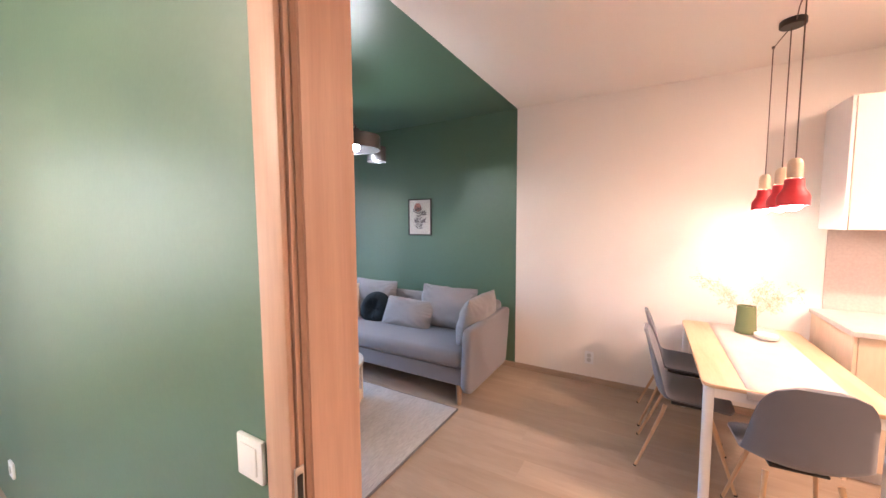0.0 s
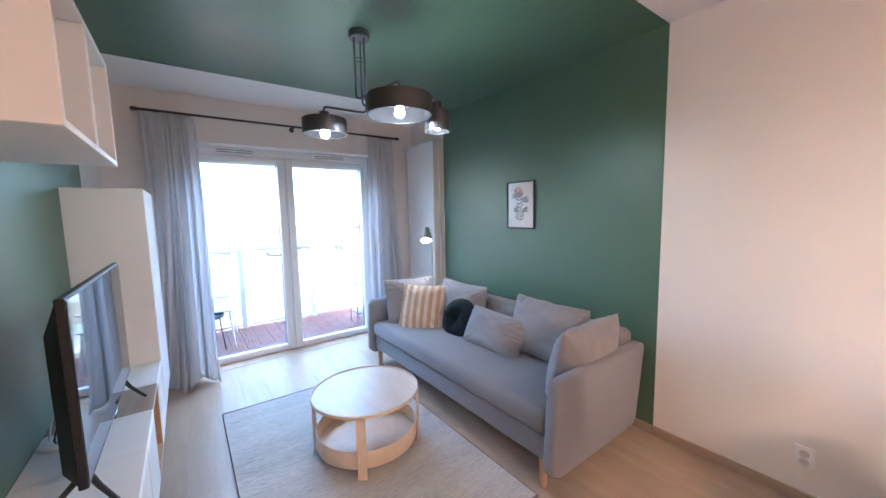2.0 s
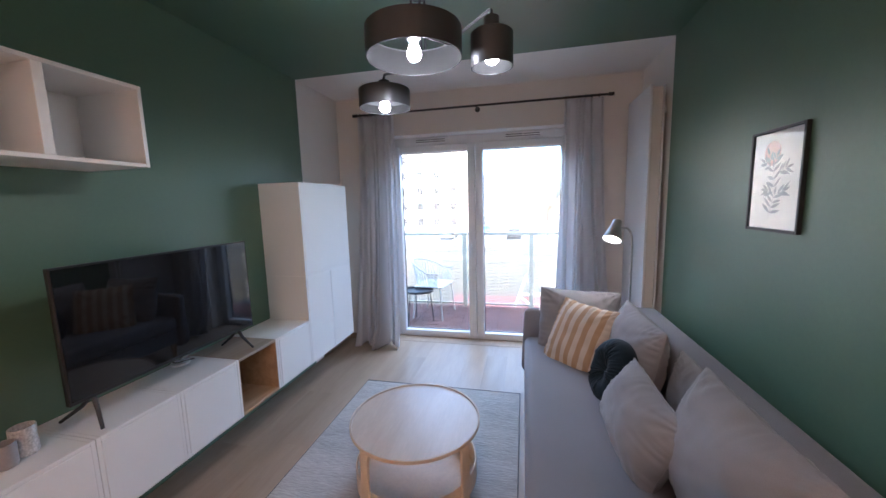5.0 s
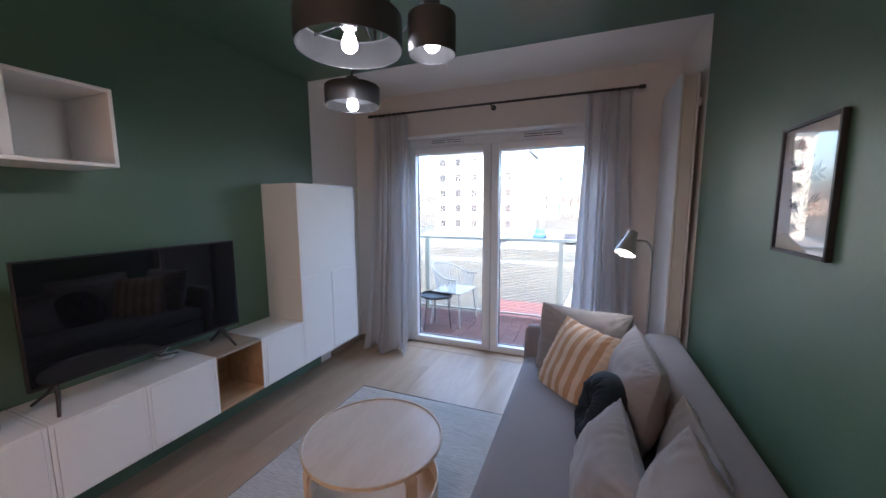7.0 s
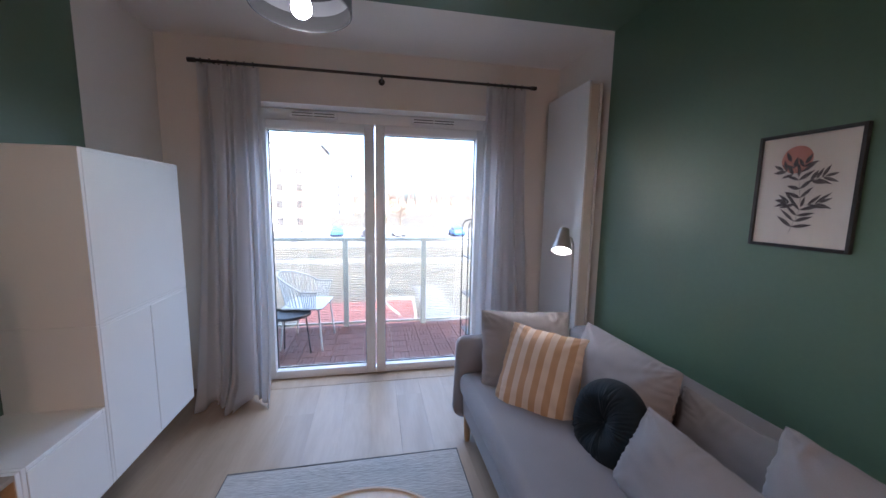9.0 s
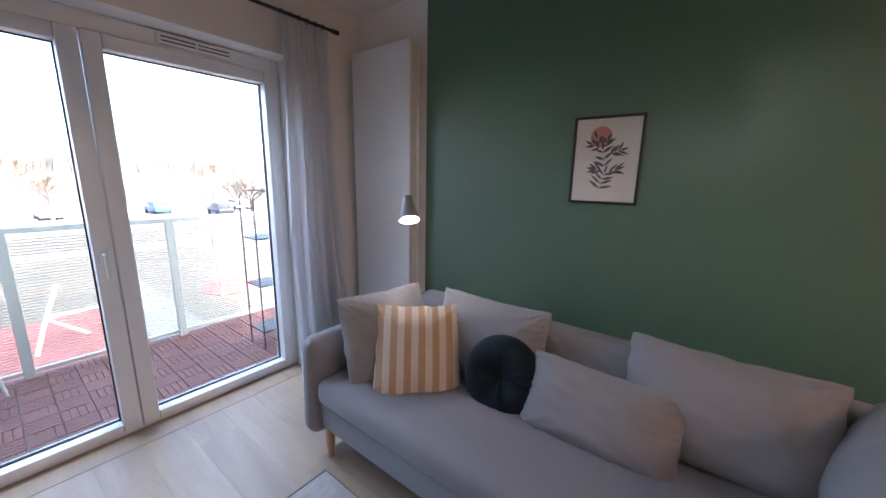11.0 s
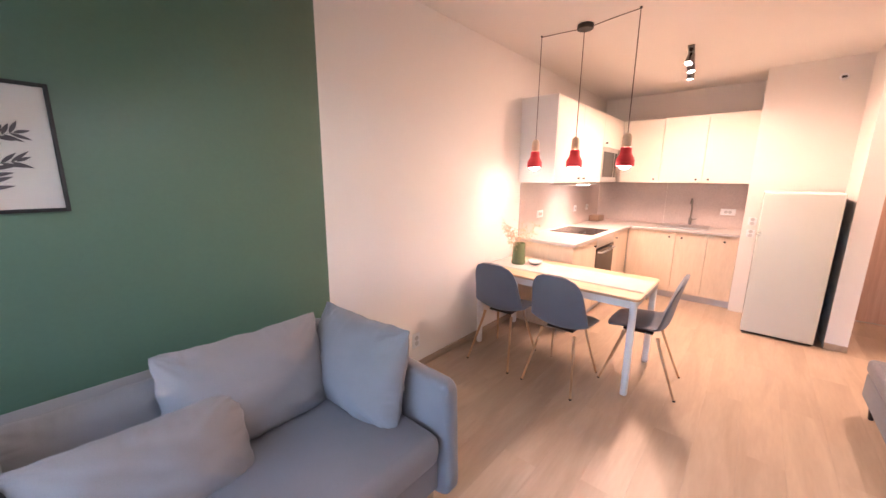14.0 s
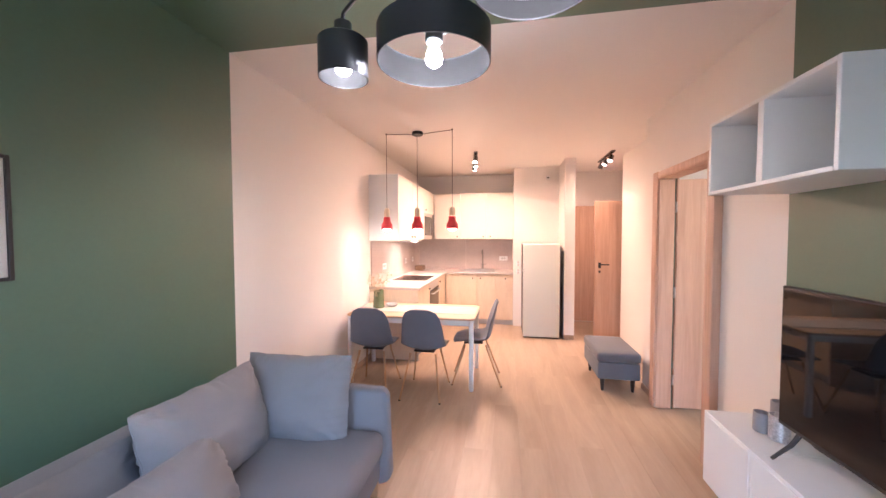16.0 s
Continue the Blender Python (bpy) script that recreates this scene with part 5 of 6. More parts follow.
def dining_chair():
    """Shell seat with a curved back on four slim legs; it faces local +y."""
    t = thing("dining_chair", (0, 0, 0), "blue-grey felt shell chair with slim beech-coloured legs", "chair", "chairs round the table")
    nu, nv = 16, 26
    bm = bmesh.new()
    line = [(0.215, 0.408), (0.20, 0.425), (0.12, 0.430), (0.02, 0.425), (-0.07, 0.422), (-0.115, 0.432), (-0.148, 0.465), (-0.166, 0.53), (-0.182, 0.62), (-0.200, 0.71), (-0.218, 0.79), (-0.226, 0.822)]
    dist = [0.0]
    for a, b in zip(line, line[1:]):
        dist.append(dist[-1] + math.hypot(b[0] - a[0], b[1] - a[1]))

    def at(s):
        s *= dist[-1]
        for k in range(len(line) - 1):
            if s <= dist[k + 1] + 1e-9:
                f = (s - dist[k]) / (dist[k + 1] - dist[k])
                return (line[k][0] + f * (line[k + 1][0] - line[k][0]), line[k][1] + f * (line[k + 1][1] - line[k][1]))
        return line[-1]
    grids = []
    for off in (0.0, 0.022):
        g = []
        for j in range(nv + 1):
            s = j / nv
            y, z = at(s)
            y2, z2 = at(min(1, s + 0.03))
            y1, z1 = at(max(0, s - 0.03))
            d = Vector((0, y2 - y1, z2 - z1)).normalized()
            nrm = Vector((0, -d.z, d.y)) * -1
            half = 0.212 - (0.045 * ((s - 0.5) / 0.5) if s > 0.5 else 0.02 * (0.5 - s))
            end = min(s, 1 - s) / (0.22 if s > 0.5 else 0.14)
            if end < 1:
                half *= 0.50 + 0.50 * (1 - (1 - end) ** 2.4) ** 0.5
            row = []
            for i in range(nu + 1):
                u = 2 * i / nu - 1
                dish = 0.045 * abs(u) ** 2.2 * math.sin(math.pi * s) ** 0.7
                p = Vector((u * half, y, z)) + nrm * dish + nrm * off * (1 - abs(u) ** 6 * 0.6)
                row.append(bm.verts.new(p))
            g.append(row)
        grids.append(g)
    for k, g in enumerate(grids):
        for j in range(nv):
            for i in range(nu):
                q = (g[j][i], g[j][i + 1], g[j + 1][i + 1], g[j + 1][i])
                bm.faces.new(q if k else q[::-1])
    a, b = grids
    rim = [(0, i) for i in range(nu + 1)] + [(j, nu) for j in range(1, nv + 1)] + [(nv, i) for i in range(nu - 1, -1, -1)] + [(j, 0) for j in range(nv - 1, 0, -1)]
    for (j, i), (l, m) in zip(rim, rim[1:] + rim[:1]):
        bm.faces.new((a[j][i], a[l][m], b[l][m], b[j][i]))
    part("shell", bm, CHAIRCLOTH, t, "", 70, local=True)
    part("seat_frame", boxed(-0.10, 0.10, -0.07, 0.12, 0.396, 0.410, 0.004), BLACK, t, "dark plate under the seat", local=True)
    for x, y, fx, fy in ((-0.12, 0.11, -0.185, 0.235), (0.12, 0.11, 0.185, 0.235), (-0.12, -0.10, -0.185, -0.245), (0.12, -0.10, 0.185, -0.245)):
        bm = bmesh.new()
        tube(bm, [(x, y, 0.395), (x + (fx - x) * 0.1, y + (fy - y) * 0.1, 0.34), (fx, fy, 0.0)], 0.012, 12, 0.008)
        leg = part("leg", bm, LEGWOOD, t, "slim tapered beech-coloured leg", local=True)
        bm = bmesh.new()
        turned(bm, [(0.0085, 0), (0.0095, 0.002), (0.0095, 0.008), (0.0085, 0.010)], (fx, fy, 0), 10)
        part("foot_cap", bm, RUBBER, leg, "black foot cap", local=True)
    return t


chair = dining_chair()
copy_thing(chair, pose(0.362, 3.10, 0, 0, 0, -88))
copy_thing(chair, pose(0.735, 2.145, 0, 0, 0, 4))
chair.matrix_basis = pose(0.365, 2.595, 0, 0, 0, -91)


def pendant():
    cx, cy = 0.790, 2.775
    t = thing("pendant_lamp", (cx, cy, H - 0.03), "three red bell pendants with wooden caps on dark textile cords, lit", "pendant lamp")
    bm = bmesh.new()
    turned(bm, [(0.002, H), (0.056, H), (0.058, H - 0.004), (0.058, H - 0.030), (0.054, H - 0.034), (0.002, H - 0.034)], (cx, cy, 0), 32)
    part("canopy", bm, BLACK, t)
    for lx, ly in ((0.785, 3.118), (0.785, 2.778), (0.742, 2.395)):
        shade_z = 1.556
        bm = bmesh.new()
        if abs(ly - cy) > 0.1:
            hook = [(cx, cy + math.copysign(0.055, ly - cy), H - 0.022), (cx * 0.5 + lx * 0.5, (cy + ly) / 2, H - 0.016), (lx, ly, H - 0.010), (lx, ly, 1.78)]
        else:
            hook = [(lx, ly, H - 0.03), (lx, ly, 1.78)]
        tube(bm, bent(hook, 0.012, 3), 0.003, 6)
        part("cord", bm, CABLE, t, "dark textile cord")
        bm = bmesh.new()
        turned(bm, [(0.003, 0.228), (0.016, 0.226), (0.026, 0.214), (0.030, 0.196), (0.0305, 0.132), (0.003, 0.132)], (lx, ly, shade_z), 28)
        part("cap", bm, BIRCH, t, "turned pale wood cap")
        bm = bmesh.new()
        turned(bm, [(0.031, 0.131), (0.036, 0.126), (0.038, 0.095), (0.042, 0.080), (0.058, 0.052), (0.061, 0.040), (0.061, 0.0), (0.058, 0.0), (0.058, 0.038), (0.038, 0.076), (0.034, 0.095), (0.030, 0.122)], (lx, ly, shade_z), 36, closed=True)
        part("shade", bm, RED, t, "red bell shade")
        bm = bmesh.new()
        bmesh.ops.create_uvsphere(bm, u_segments=20, v_segments=12, radius=0.044, matrix=Matrix.Translation((lx, ly, shade_z + 0.020)))
        part("bulb", bm, BULB_WARM, t, "lit bulb", 180)
        lamp("SPOT", (lx, ly, shade_z - 0.030), P_PEND, WARM_PEND, 0.045, (lx, ly, 0), 150)
    for ly, lx in ((3.118, 0.785), (2.395, 0.742)):
        bm = bmesh.new()
        turned(bm, [(0.002, H), (0.008, H), (0.008, H - 0.012), (0.002, H - 0.012)], (lx, ly, 0), 10)
        part("ceiling_hook", bm, BLACK, t)


P_PEND, WARM_PEND = 0.036, (1.0, 0.74, 0.52)
pendant()

bed_lamp = thing("bedroom_lamp", (-1.5, -1.1, H - 0.12), "lit white globe lamp on the bedroom ceiling", "ceiling lamp")
bm = bmesh.new()
turned(bm, [(0.002, H), (0.05, H), (0.05, H - 0.02), (0.002, H - 0.02)], (-1.5, -1.1, 0), 24)
part("canopy", bm, PVC, bed_lamp)
bm = bmesh.new()
bmesh.ops.create_uvsphere(bm, u_segments=24, v_segments=14, radius=0.10, matrix=Matrix.Translation((-1.5, -1.1, H - 0.115)))
part("globe", bm, BULB_WARM, bed_lamp, "lit opal globe", 180)
lamp("POINT", (-1.5, -1.1, H - 0.30), 1.0, WARM_PEND, 0.10)

# ---- kitchen ----
CTOP = 0.872
BASE_Y, BASE_X = 2.865, 3.03


def knob(parent, x, y, z, axis):
    bm = bmesh.new()
    turned(bm, [(0.002, 0), (0.006, 0), (0.006, 0.012), (0.012, 0.016), (0.012, 0.022), (0.002, 0.024)], (0, 0, 0), 14)
    bm.transform(pose(x, y, z) @ (pose(0, 0, 0, 90, 0, 0) if axis == "y" else pose(0, 0, 0, 0, -90, 0)))
    part("knob", bm, BLACK, parent, "small dark knob")


def kitchen_unit(name, label, x0, x1, y0, y1, z0, z1, axis, material, doors, knob_z, group):
    """A unit whose front faces -y (axis 'y') or -x (axis 'x'). doors: (from, to, knob at)."""
    t = thing(name, ((x0 + x1) / 2, (y0 + y1) / 2, z0), label, "cabinet", group)
    if axis == "y":
        part("body", boxed(x0, x1, y0 + 0.020, y1, z0, z1), material, t)
    else:
        part("body", boxed(x0 + 0.020, x1, y0, y1, z0, z1), material, t)
    for a, b, k in doors:
        if axis == "y":
            d = part("door", boxed(a + 0.0015, b - 0.0015, y0, y0 + 0.019, z0 + 0.0015, z1 - 0.0015, 0.0015), material, t)
            if k:
                knob(d, k, y0, knob_z, "y")
        else:
            d = part("door", boxed(x0, x0 + 0.019, a + 0.0015, b - 0.0015, z0 + 0.0015, z1 - 0.0015, 0.0015), material, t)
            if k:
                knob(d, x0, k, knob_z, "x")
    return t


BZ0, BZ1 = 0.085, 0.838
part_panel = single("end_panel", boxed(1.150, 1.166, BASE_Y, NORTH - 0.002, 0.0, BZ1), ASH, "ash-coloured end panel of the kitchen units", "panel")
kitchen_unit("base_cabinet", "ash-coloured base cabinet with one door", 1.168, 1.792, BASE_Y, NORTH - 0.002, BZ0, BZ1, "y", ASH, ((1.168, 1.792, 1.72),), 0.775, "kitchen base cabinets")
kitchen_unit("base_cabinet", "narrow ash-coloured base cabinet beside the oven", 2.402, 3.008, BASE_Y, NORTH - 0.002, BZ0, BZ1, "y", ASH, ((2.402, 3.008, 2.47),), 0.775, "kitchen base cabinets")
for a, b, k in ((2.336, 2.863, 2.40), (2.022, 2.334, 2.27), (1.738, 2.020, 1.86)):
    kitchen_unit("base_cabinet", "ash-coloured base cabinet under the sink worktop", BASE_X, EAST - 0.002, a, b, BZ0, BZ1, "x", ASH, ((a, b, k),), 0.775, "kitchen base cabinets")
single("plinth", boxed(1.168, 3.06, BASE_Y + 0.045, BASE_Y + 0.060, 0, BZ0 - 0.002), surface("grey_plinth", (0.42, 0.42, 0.43), 0.4), "plain grey kitchen plinth board", "plinth")
single("plinth", boxed(BASE_X + 0.045, BASE_X + 0.060, 1.738, BASE_Y + 0.044, 0, BZ0 - 0.002), surface("steel_plinth", (0.50, 0.50, 0.52), 0.35), "plain grey kitchen plinth board", "plinth")
oven = thing("oven", (2.10, 3.1, BZ0), "built-in oven with a dark glass door under the hob", "oven")
part("body", boxed(1.798, 2.398, BASE_Y + 0.022, NORTH - 0.01, BZ0, BZ1), FRIDGE_SIDE, oven)
part("control_panel", boxed(1.798, 2.398, BASE_Y, BASE_Y + 0.020, 0.735, BZ1 - 0.001, 0.002), STEEL, oven, "steel control strip")
part("door", boxed(1.798, 2.398, BASE_Y - 0.004, BASE_Y + 0.020, 0.245, 0.730, 0.003), SCREEN, oven, "dark glass oven door")
part("drawer", boxed(1.798, 2.398, BASE_Y, BASE_Y + 0.020, BZ0, 0.240, 0.003), ASH, oven)
bm = bmesh.new()
tube(bm, bent([(1.85, BASE_Y - 0.004, 0.690), (1.85, BASE_Y - 0.045, 0.690), (2.345, BASE_Y - 0.045, 0.690), (2.345, BASE_Y - 0.004, 0.690)], 0.015), 0.009, 10)
part("handle", bm, STEEL, oven, "steel bar handle")
bm = bmesh.new()
box(bm, 1.138, EAST - 0.001, 2.845, NORTH - 0.001, 0.840, CTOP, 0.003)
single("worktop", bm, STONE, "pale speckled worktop along the white wall", "worktop")
bm = bmesh.new()
box(bm, 3.010, EAST - 0.001, 1.737, 2.843, 0.840, CTOP, 0.003)
single("worktop", bm, STONE, "pale speckled worktop under the window-side tap", "worktop")
single("splashback", boxed(1.20, EAST - 0.012, NORTH - 0.011, NORTH - 0.001, CTOP + 0.001, 1.424), SPLASH, "grey stone-effect splashback behind the hob", "splashback")
for a, b in ((1.737, 2.58), (2.584, NORTH - 0.012)):
    single("splashback", boxed(EAST - 0.011, EAST - 0.001, a, b, CTOP + 0.001, 1.424), SPLASH, "grey stone-effect splashback panel", "splashback")
hob = thing("hob", (2.06, 3.15, CTOP), "black glass induction hob let into the worktop", "hob")
part("glass", boxed(1.80, 2.36, 2.92, 3.40, CTOP + 0.0005, CTOP + 0.006, 0.002), SCREEN, hob)
for x, y, r in ((1.94, 3.04, 0.075), (2.22, 3.04, 0.09), (1.94, 3.28, 0.09), (2.22, 3.28, 0.075)):
    bm = bmesh.new()
    turned(bm, [(r - 0.002, 0.0062), (r, 0.0062), (r, 0.0066), (r - 0.002, 0.0066)], (x, y, CTOP), 36, closed=True)
    part("cooking_zone", bm, SHADE_IN, hob, "printed grey ring")
sink = thing("sink", (3.32, 2.30, CTOP), "steel inset sink with a drainer", "sink")
bm = bmesh.new()
ring_frame(bm, 3.12, 3.50, 2.02, 2.58, CTOP + 0.0005, CTOP + 0.005, 0.02, 0)
part("rim", bm, STEEL, sink)
# no recess: the bowl's shade is a thin dark plate on the worktop
part("bowl", boxed(3.14, 3.48, 2.30, 2.56, CTOP + 0.0004, CTOP + 0.0012), DARKMETAL, sink, "flat dark plate standing in for the shaded steel bowl")
part("drainer", boxed(3.14, 3.48, 2.04, 2.28, CTOP + 0.0006, CTOP + 0.003), STEEL, sink)
TAPSTEEL = surface("dull_grey_steel", (0.30, 0.28, 0.26), 0.35, metal=1.0, var=0.05, bump=0.0)
tap = thing("tap", (3.47, 2.27, CTOP), "tall dull steel kitchen tap", "tap")
bm = bmesh.new()
turned(bm, [(0.002, 0), (0.025, 0), (0.025, 0.012), (0.019, 0.016), (0.019, 0.11), (0.002, 0.11)], (3.525, 2.27, CTOP + 0.001), 20)
part("body", bm, TAPSTEEL, tap)
bm = bmesh.new()
tube(bm, bent([(3.525, 2.27, 0.97), (3.525, 2.27, 1.21), (3.42, 2.27, 1.235), (3.36, 2.27, 1.17)], 0.05), 0.010, 12)
part("spout", bm, TAPSTEEL, tap)
bm = bmesh.new()
tube(bm, [(3.525, 2.265, 0.955), (3.525, 2.20, 0.975)], 0.006, 10)
part("lever", bm, TAPSTEEL, tap)
# wall units
UZ0, UZ1, UY, UX = 1.426, 2.215, 3.105, 3.235
kitchen_unit("wall_unit", "tall cream wall unit with a plain white end panel", 1.170, 1.80, UY, NORTH - 0.002, UZ0, UZ1, "y", CREAM, ((1.172, 1.80, 1.73),), 1.47, "kitchen wall units")
single("end_panel", boxed(1.152, 1.1685, UY, NORTH - 0.002, UZ0, UZ1, 0.001), LACQUER, "plain white end panel of the wall units", "panel")
kitchen_unit("wall_unit", "cream wall unit over the hob", 1.802, 2.458, UY, NORTH - 0.002, UZ0, UZ1, "y", CREAM, ((1.802, 2.458, 1.88),), 1.47, "kitchen wall units")
kitchen_unit("wall_unit", "cream wall unit over the microwave", 2.460, 3.232, UY, NORTH - 0.002, 1.845, UZ1, "y", CREAM, ((2.460, 3.232, 2.55),), 1.89, "kitchen wall units")
for a, b, k in ((2.634, 3.10, 2.69), (2.184, 2.632, 2.24), (1.737, 2.182, 2.12)):
    kitchen_unit("wall_unit", "cream wall unit over the sink", UX, EAST - 0.002, a, b, UZ0, UZ1, "x", CREAM, ((a, b, k),), 1.47, "kitchen wall units")
microwave = thing("microwave", (2.76, 3.28, UZ0), "built-in steel microwave with a dark window", "microwave")
part("housing", boxed(2.462, 3.060, UY + 0.02, NORTH - 0.002, UZ0, 1.843), FRIDGE_SIDE, microwave)
part("fascia", boxed(2.462, 3.060, UY - 0.004, UY + 0.019, UZ0, 1.843, 0.004), STEEL, microwave)
part("window", boxed(2.50, 2.90, UY - 0.007, UY - 0.0045, 1.49, 1.79), SCREEN, microwave, "dark glass window")
part("keypad", boxed(2.93, 3.03, UY - 0.006, UY - 0.0045, 1.49, 1.79), FRIDGE_SIDE, microwave)
hood = thing("cooker_hood", (2.10, 3.28, 1.40), "slim built-in cooker hood with a lit strip", "cooker hood")
part("body", boxed(1.81, 2.45, UY + 0.03, NORTH - 0.02, 1.400, UZ0 - 0.001, 0.003), STEEL, hood)
part("light", boxed(1.98, 2.28, 3.16, 3.20, 1.397, 1.3995), BULB_WARM, hood, "lit strip")
single("bread_box", boxed(3.16, 3.40, 3.30, 3.44, CTOP + 0.001, CTOP + 0.085, 0.012, 3), surface("brown_wooden_box", (0.22, 0.14, 0.09), 0.5), "small brown box in the worktop corner", "box")
lamp("SPOT", (2.13, 3.14, 1.39), 1.0, WARM, 0.10, (2.13, 3.18, 0), 150)

fridge = thing("fridge", (2.62, 1.33, 0), "pale grey upright fridge with dark sides", "fridge")
FY0, FY1 = 1.098, 1.605
part("body", boxed(2.375, 2.93, FY0 - 0.008, FY1, 0.02, 1.352, 0.004), FRIDGE_SIDE, fridge)
part("door", boxed(2.318, 2.370, FY0, FY1 + 0.002, 0.024, 1.362, 0.012, 3), FRIDGE, fridge, "pale grey enamel door")
part("top_panel", boxed(2.372, 2.93, FY0 - 0.004, FY1 + 0.002, 1.3525, 1.364, 0.003), FRIDGE, fridge)
part("foot_rail", boxed(2.36, 2.38, FY0 + 0.01, FY1 - 0.01, 0.0, 0.022), RUBBER, fridge, "dark plinth rail")
bm = bmesh.new()
tube(bm, bent([(2.32, FY1 - 0.02, 1.00), (2.275, FY1 + 0.01, 1.00), (2.275, FY1 + 0.01, 0.98), (2.32, FY1 - 0.02, 0.97)], 0.01), 0.006, 8)
part("handle", bm, STEEL, fridge, "small steel handle")

detector = thing("smoke_detector", (3.0, 1.20, 2.405), "round white alarm unit high on the wall", "smoke detector")
bm = bmesh.new()
turned(bm, [(0.002, 0), (0.030, 0), (0.032, 0.004), (0.029, 0.014), (0.018, 0.020), (0.002, 0.021)], (0, 0, 0), 30)
bm.transform(pose(3.0, 1.20, 2.405, 0, -90, 0))
part("housing", bm, PVC, detector)
part("sensor", boxed(2.970, 2.9805, 1.182, 1.218, 2.394, 2.414, 0.003), BLACK, detector, "dark sensor window")


def spot_bar(a, b, label, power, aims, cone=168, group="ceiling spots"):
    """A ceiling rail with three swivelling spot heads."""
    a, b = Vector(a), Vector(b)
    t = thing("ceiling_spot", (a + b) / 2, label, "spotlight", group)
    d = (b - a).normalized()
    m = Matrix.Translation((a + b) / 2) @ pose(0, 0, 0, 0, 0, math.degrees(math.atan2(d.y, d.x)))
    L = (b - a).length
    bm = bmesh.new()
    box(bm, -L / 2, L / 2, -0.025, 0.025, H - (a.z + b.z) / 2 - 0.022, H - (a.z + b.z) / 2, 0.004, 2)
    bm.transform(m)
    part("rail", bm, DARKMETAL, t)
    for k, aim in enumerate(aims):
        p = a.lerp(b, (0.15, 0.5, 0.85)[k])
        p.z = H - 0.075
        way = Vector(aim).normalized()
        bm = bmesh.new()
        tube(bm, [(p.x, p.y, H - 0.02), (p.x, p.y, p.z)], 0.007, 8)
        part("stem", bm, DARKMETAL, t)
        hm = Matrix.Translation(p) @ way.to_track_quat("Z", "Y").to_matrix().to_4x4()
        bm = bmesh.new()
        turned(bm, [(0.018, -0.035), (0.028, -0.030), (0.031, 0.0), (0.033, 0.052), (0.029, 0.052), (0.027, 0.030)], (0, 0, 0), 24)
        bm.transform(hm)
        head = part("head", bm, DARKMETAL, t, "smoked chrome spot head")
        bm = bmesh.new()
        turned(bm, [(0.002, 0.044), (0.0275, 0.044), (0.0275, 0.047), (0.002, 0.047)], (0, 0, 0), 20)
        bm.transform(hm)
        part("lens", bm, BULB_WARM, head, "lit lens")
        tip = p + way * 0.058
        lamp("SPOT", tip, power, WARM, 0.03, tip + way, cone)


spot_bar((1.75, 2.24, 2.55), (2.55, 2.33, 2.55), "dark chrome ceiling rail with three lit spots over the kitchen", 2.5, ((-0.4, 0.15, -1), (-0.15, -0.2, -1), (0.05, 0.0, -1)))
spot_bar((2.0, 0.50, 2.55), (2.72, 0.50, 2.55), "dark chrome ceiling rail with three lit spots in the hall", 1.3, ((-0.35, 0.5, -1), (-0.1, 0.45, -1), (0.25, 0.3, -1)), 130)


def ottoman():
    x0, x1, y0, y1 = 0.615, 1.245, 0.60, 0.99
    t = thing("ottoman", ((x0 + x1) / 2, (y0 + y1) / 2, 0), "slate grey felt storage bench on short dark legs", "ottoman")
    bm = soft_box(bmesh.new(), x0 + 0.008, x1 - 0.008, y0 + 0.008, y1 - 0.008, 0.125, 0.285, 0.014)
    part("box", bm, OTTOCLOTH, t, "", 60)
    part("lid", soft_box(bmesh.new(), x0, x1, y0, y1, 0.287, 0.378, 0.028, 0.008), OTTOCLOTH, t, "padded lid", 60)
    for x in (x0 + 0.06, x1 - 0.06):
        for y in (y0 + 0.06, y1 - 0.06):
            bm = bmesh.new()
            turned(bm, [(0.012, 0), (0.013, 0.004), (0.024, 0.125)], (x, y, 0), 14)
            part("leg", bm, BLACK, t, "short tapered dark leg")


ottoman()

# ---- balcony ----
setting("balcony_slab", boxed(-5.50, OUT - 0.011, -0.6, 3.75, -0.25, -0.052), RENDERING, "concrete balcony slab", "balcony")
TILE = 0.30


def deck_mesh():
    bm = bmesh.new()
    box(bm, 0.002, TILE - 0.002, 0.002, TILE - 0.002, 0, 0.008)
    half = TILE / 2
    for qx in (0, 1):
        for qy in (0, 1):
            for k in range(4):
                a0, a1 = qx * half + 0.003, (qx + 1) * half - 0.003
                s0 = qy * half + 0.003 + k * (half - 0.004) / 4
                s1 = s0 + (half - 0.004) / 4 - 0.004
                if (qx + qy) % 2:
                    a0, a1, s0, s1 = s0 - qy * half + qx * half, s1 - qy * half + qx * half, a0 - qx * half + qy * half, a1 - qx * half + qy * half
                box(bm, a0, a1, s0, s1, 0.008, 0.022)
    return mesh_of("deck_tile", bm, DECK)


deck = thing("balcony_deck", (-4.9, 1.6, -0.052), "red-brown slatted deck tiles laid in a basket pattern", "decking", kind="structure")
tile_data = deck_mesh()
for i in range(4):
    for j in range(14):
        ob = new("deck_tile", tile_data)
        ob.parent = deck
        ob.matrix_basis = PLACE[deck].inverted() @ pose(-4.30 - TILE * (i + 1), -0.55 + TILE * j, -0.050)

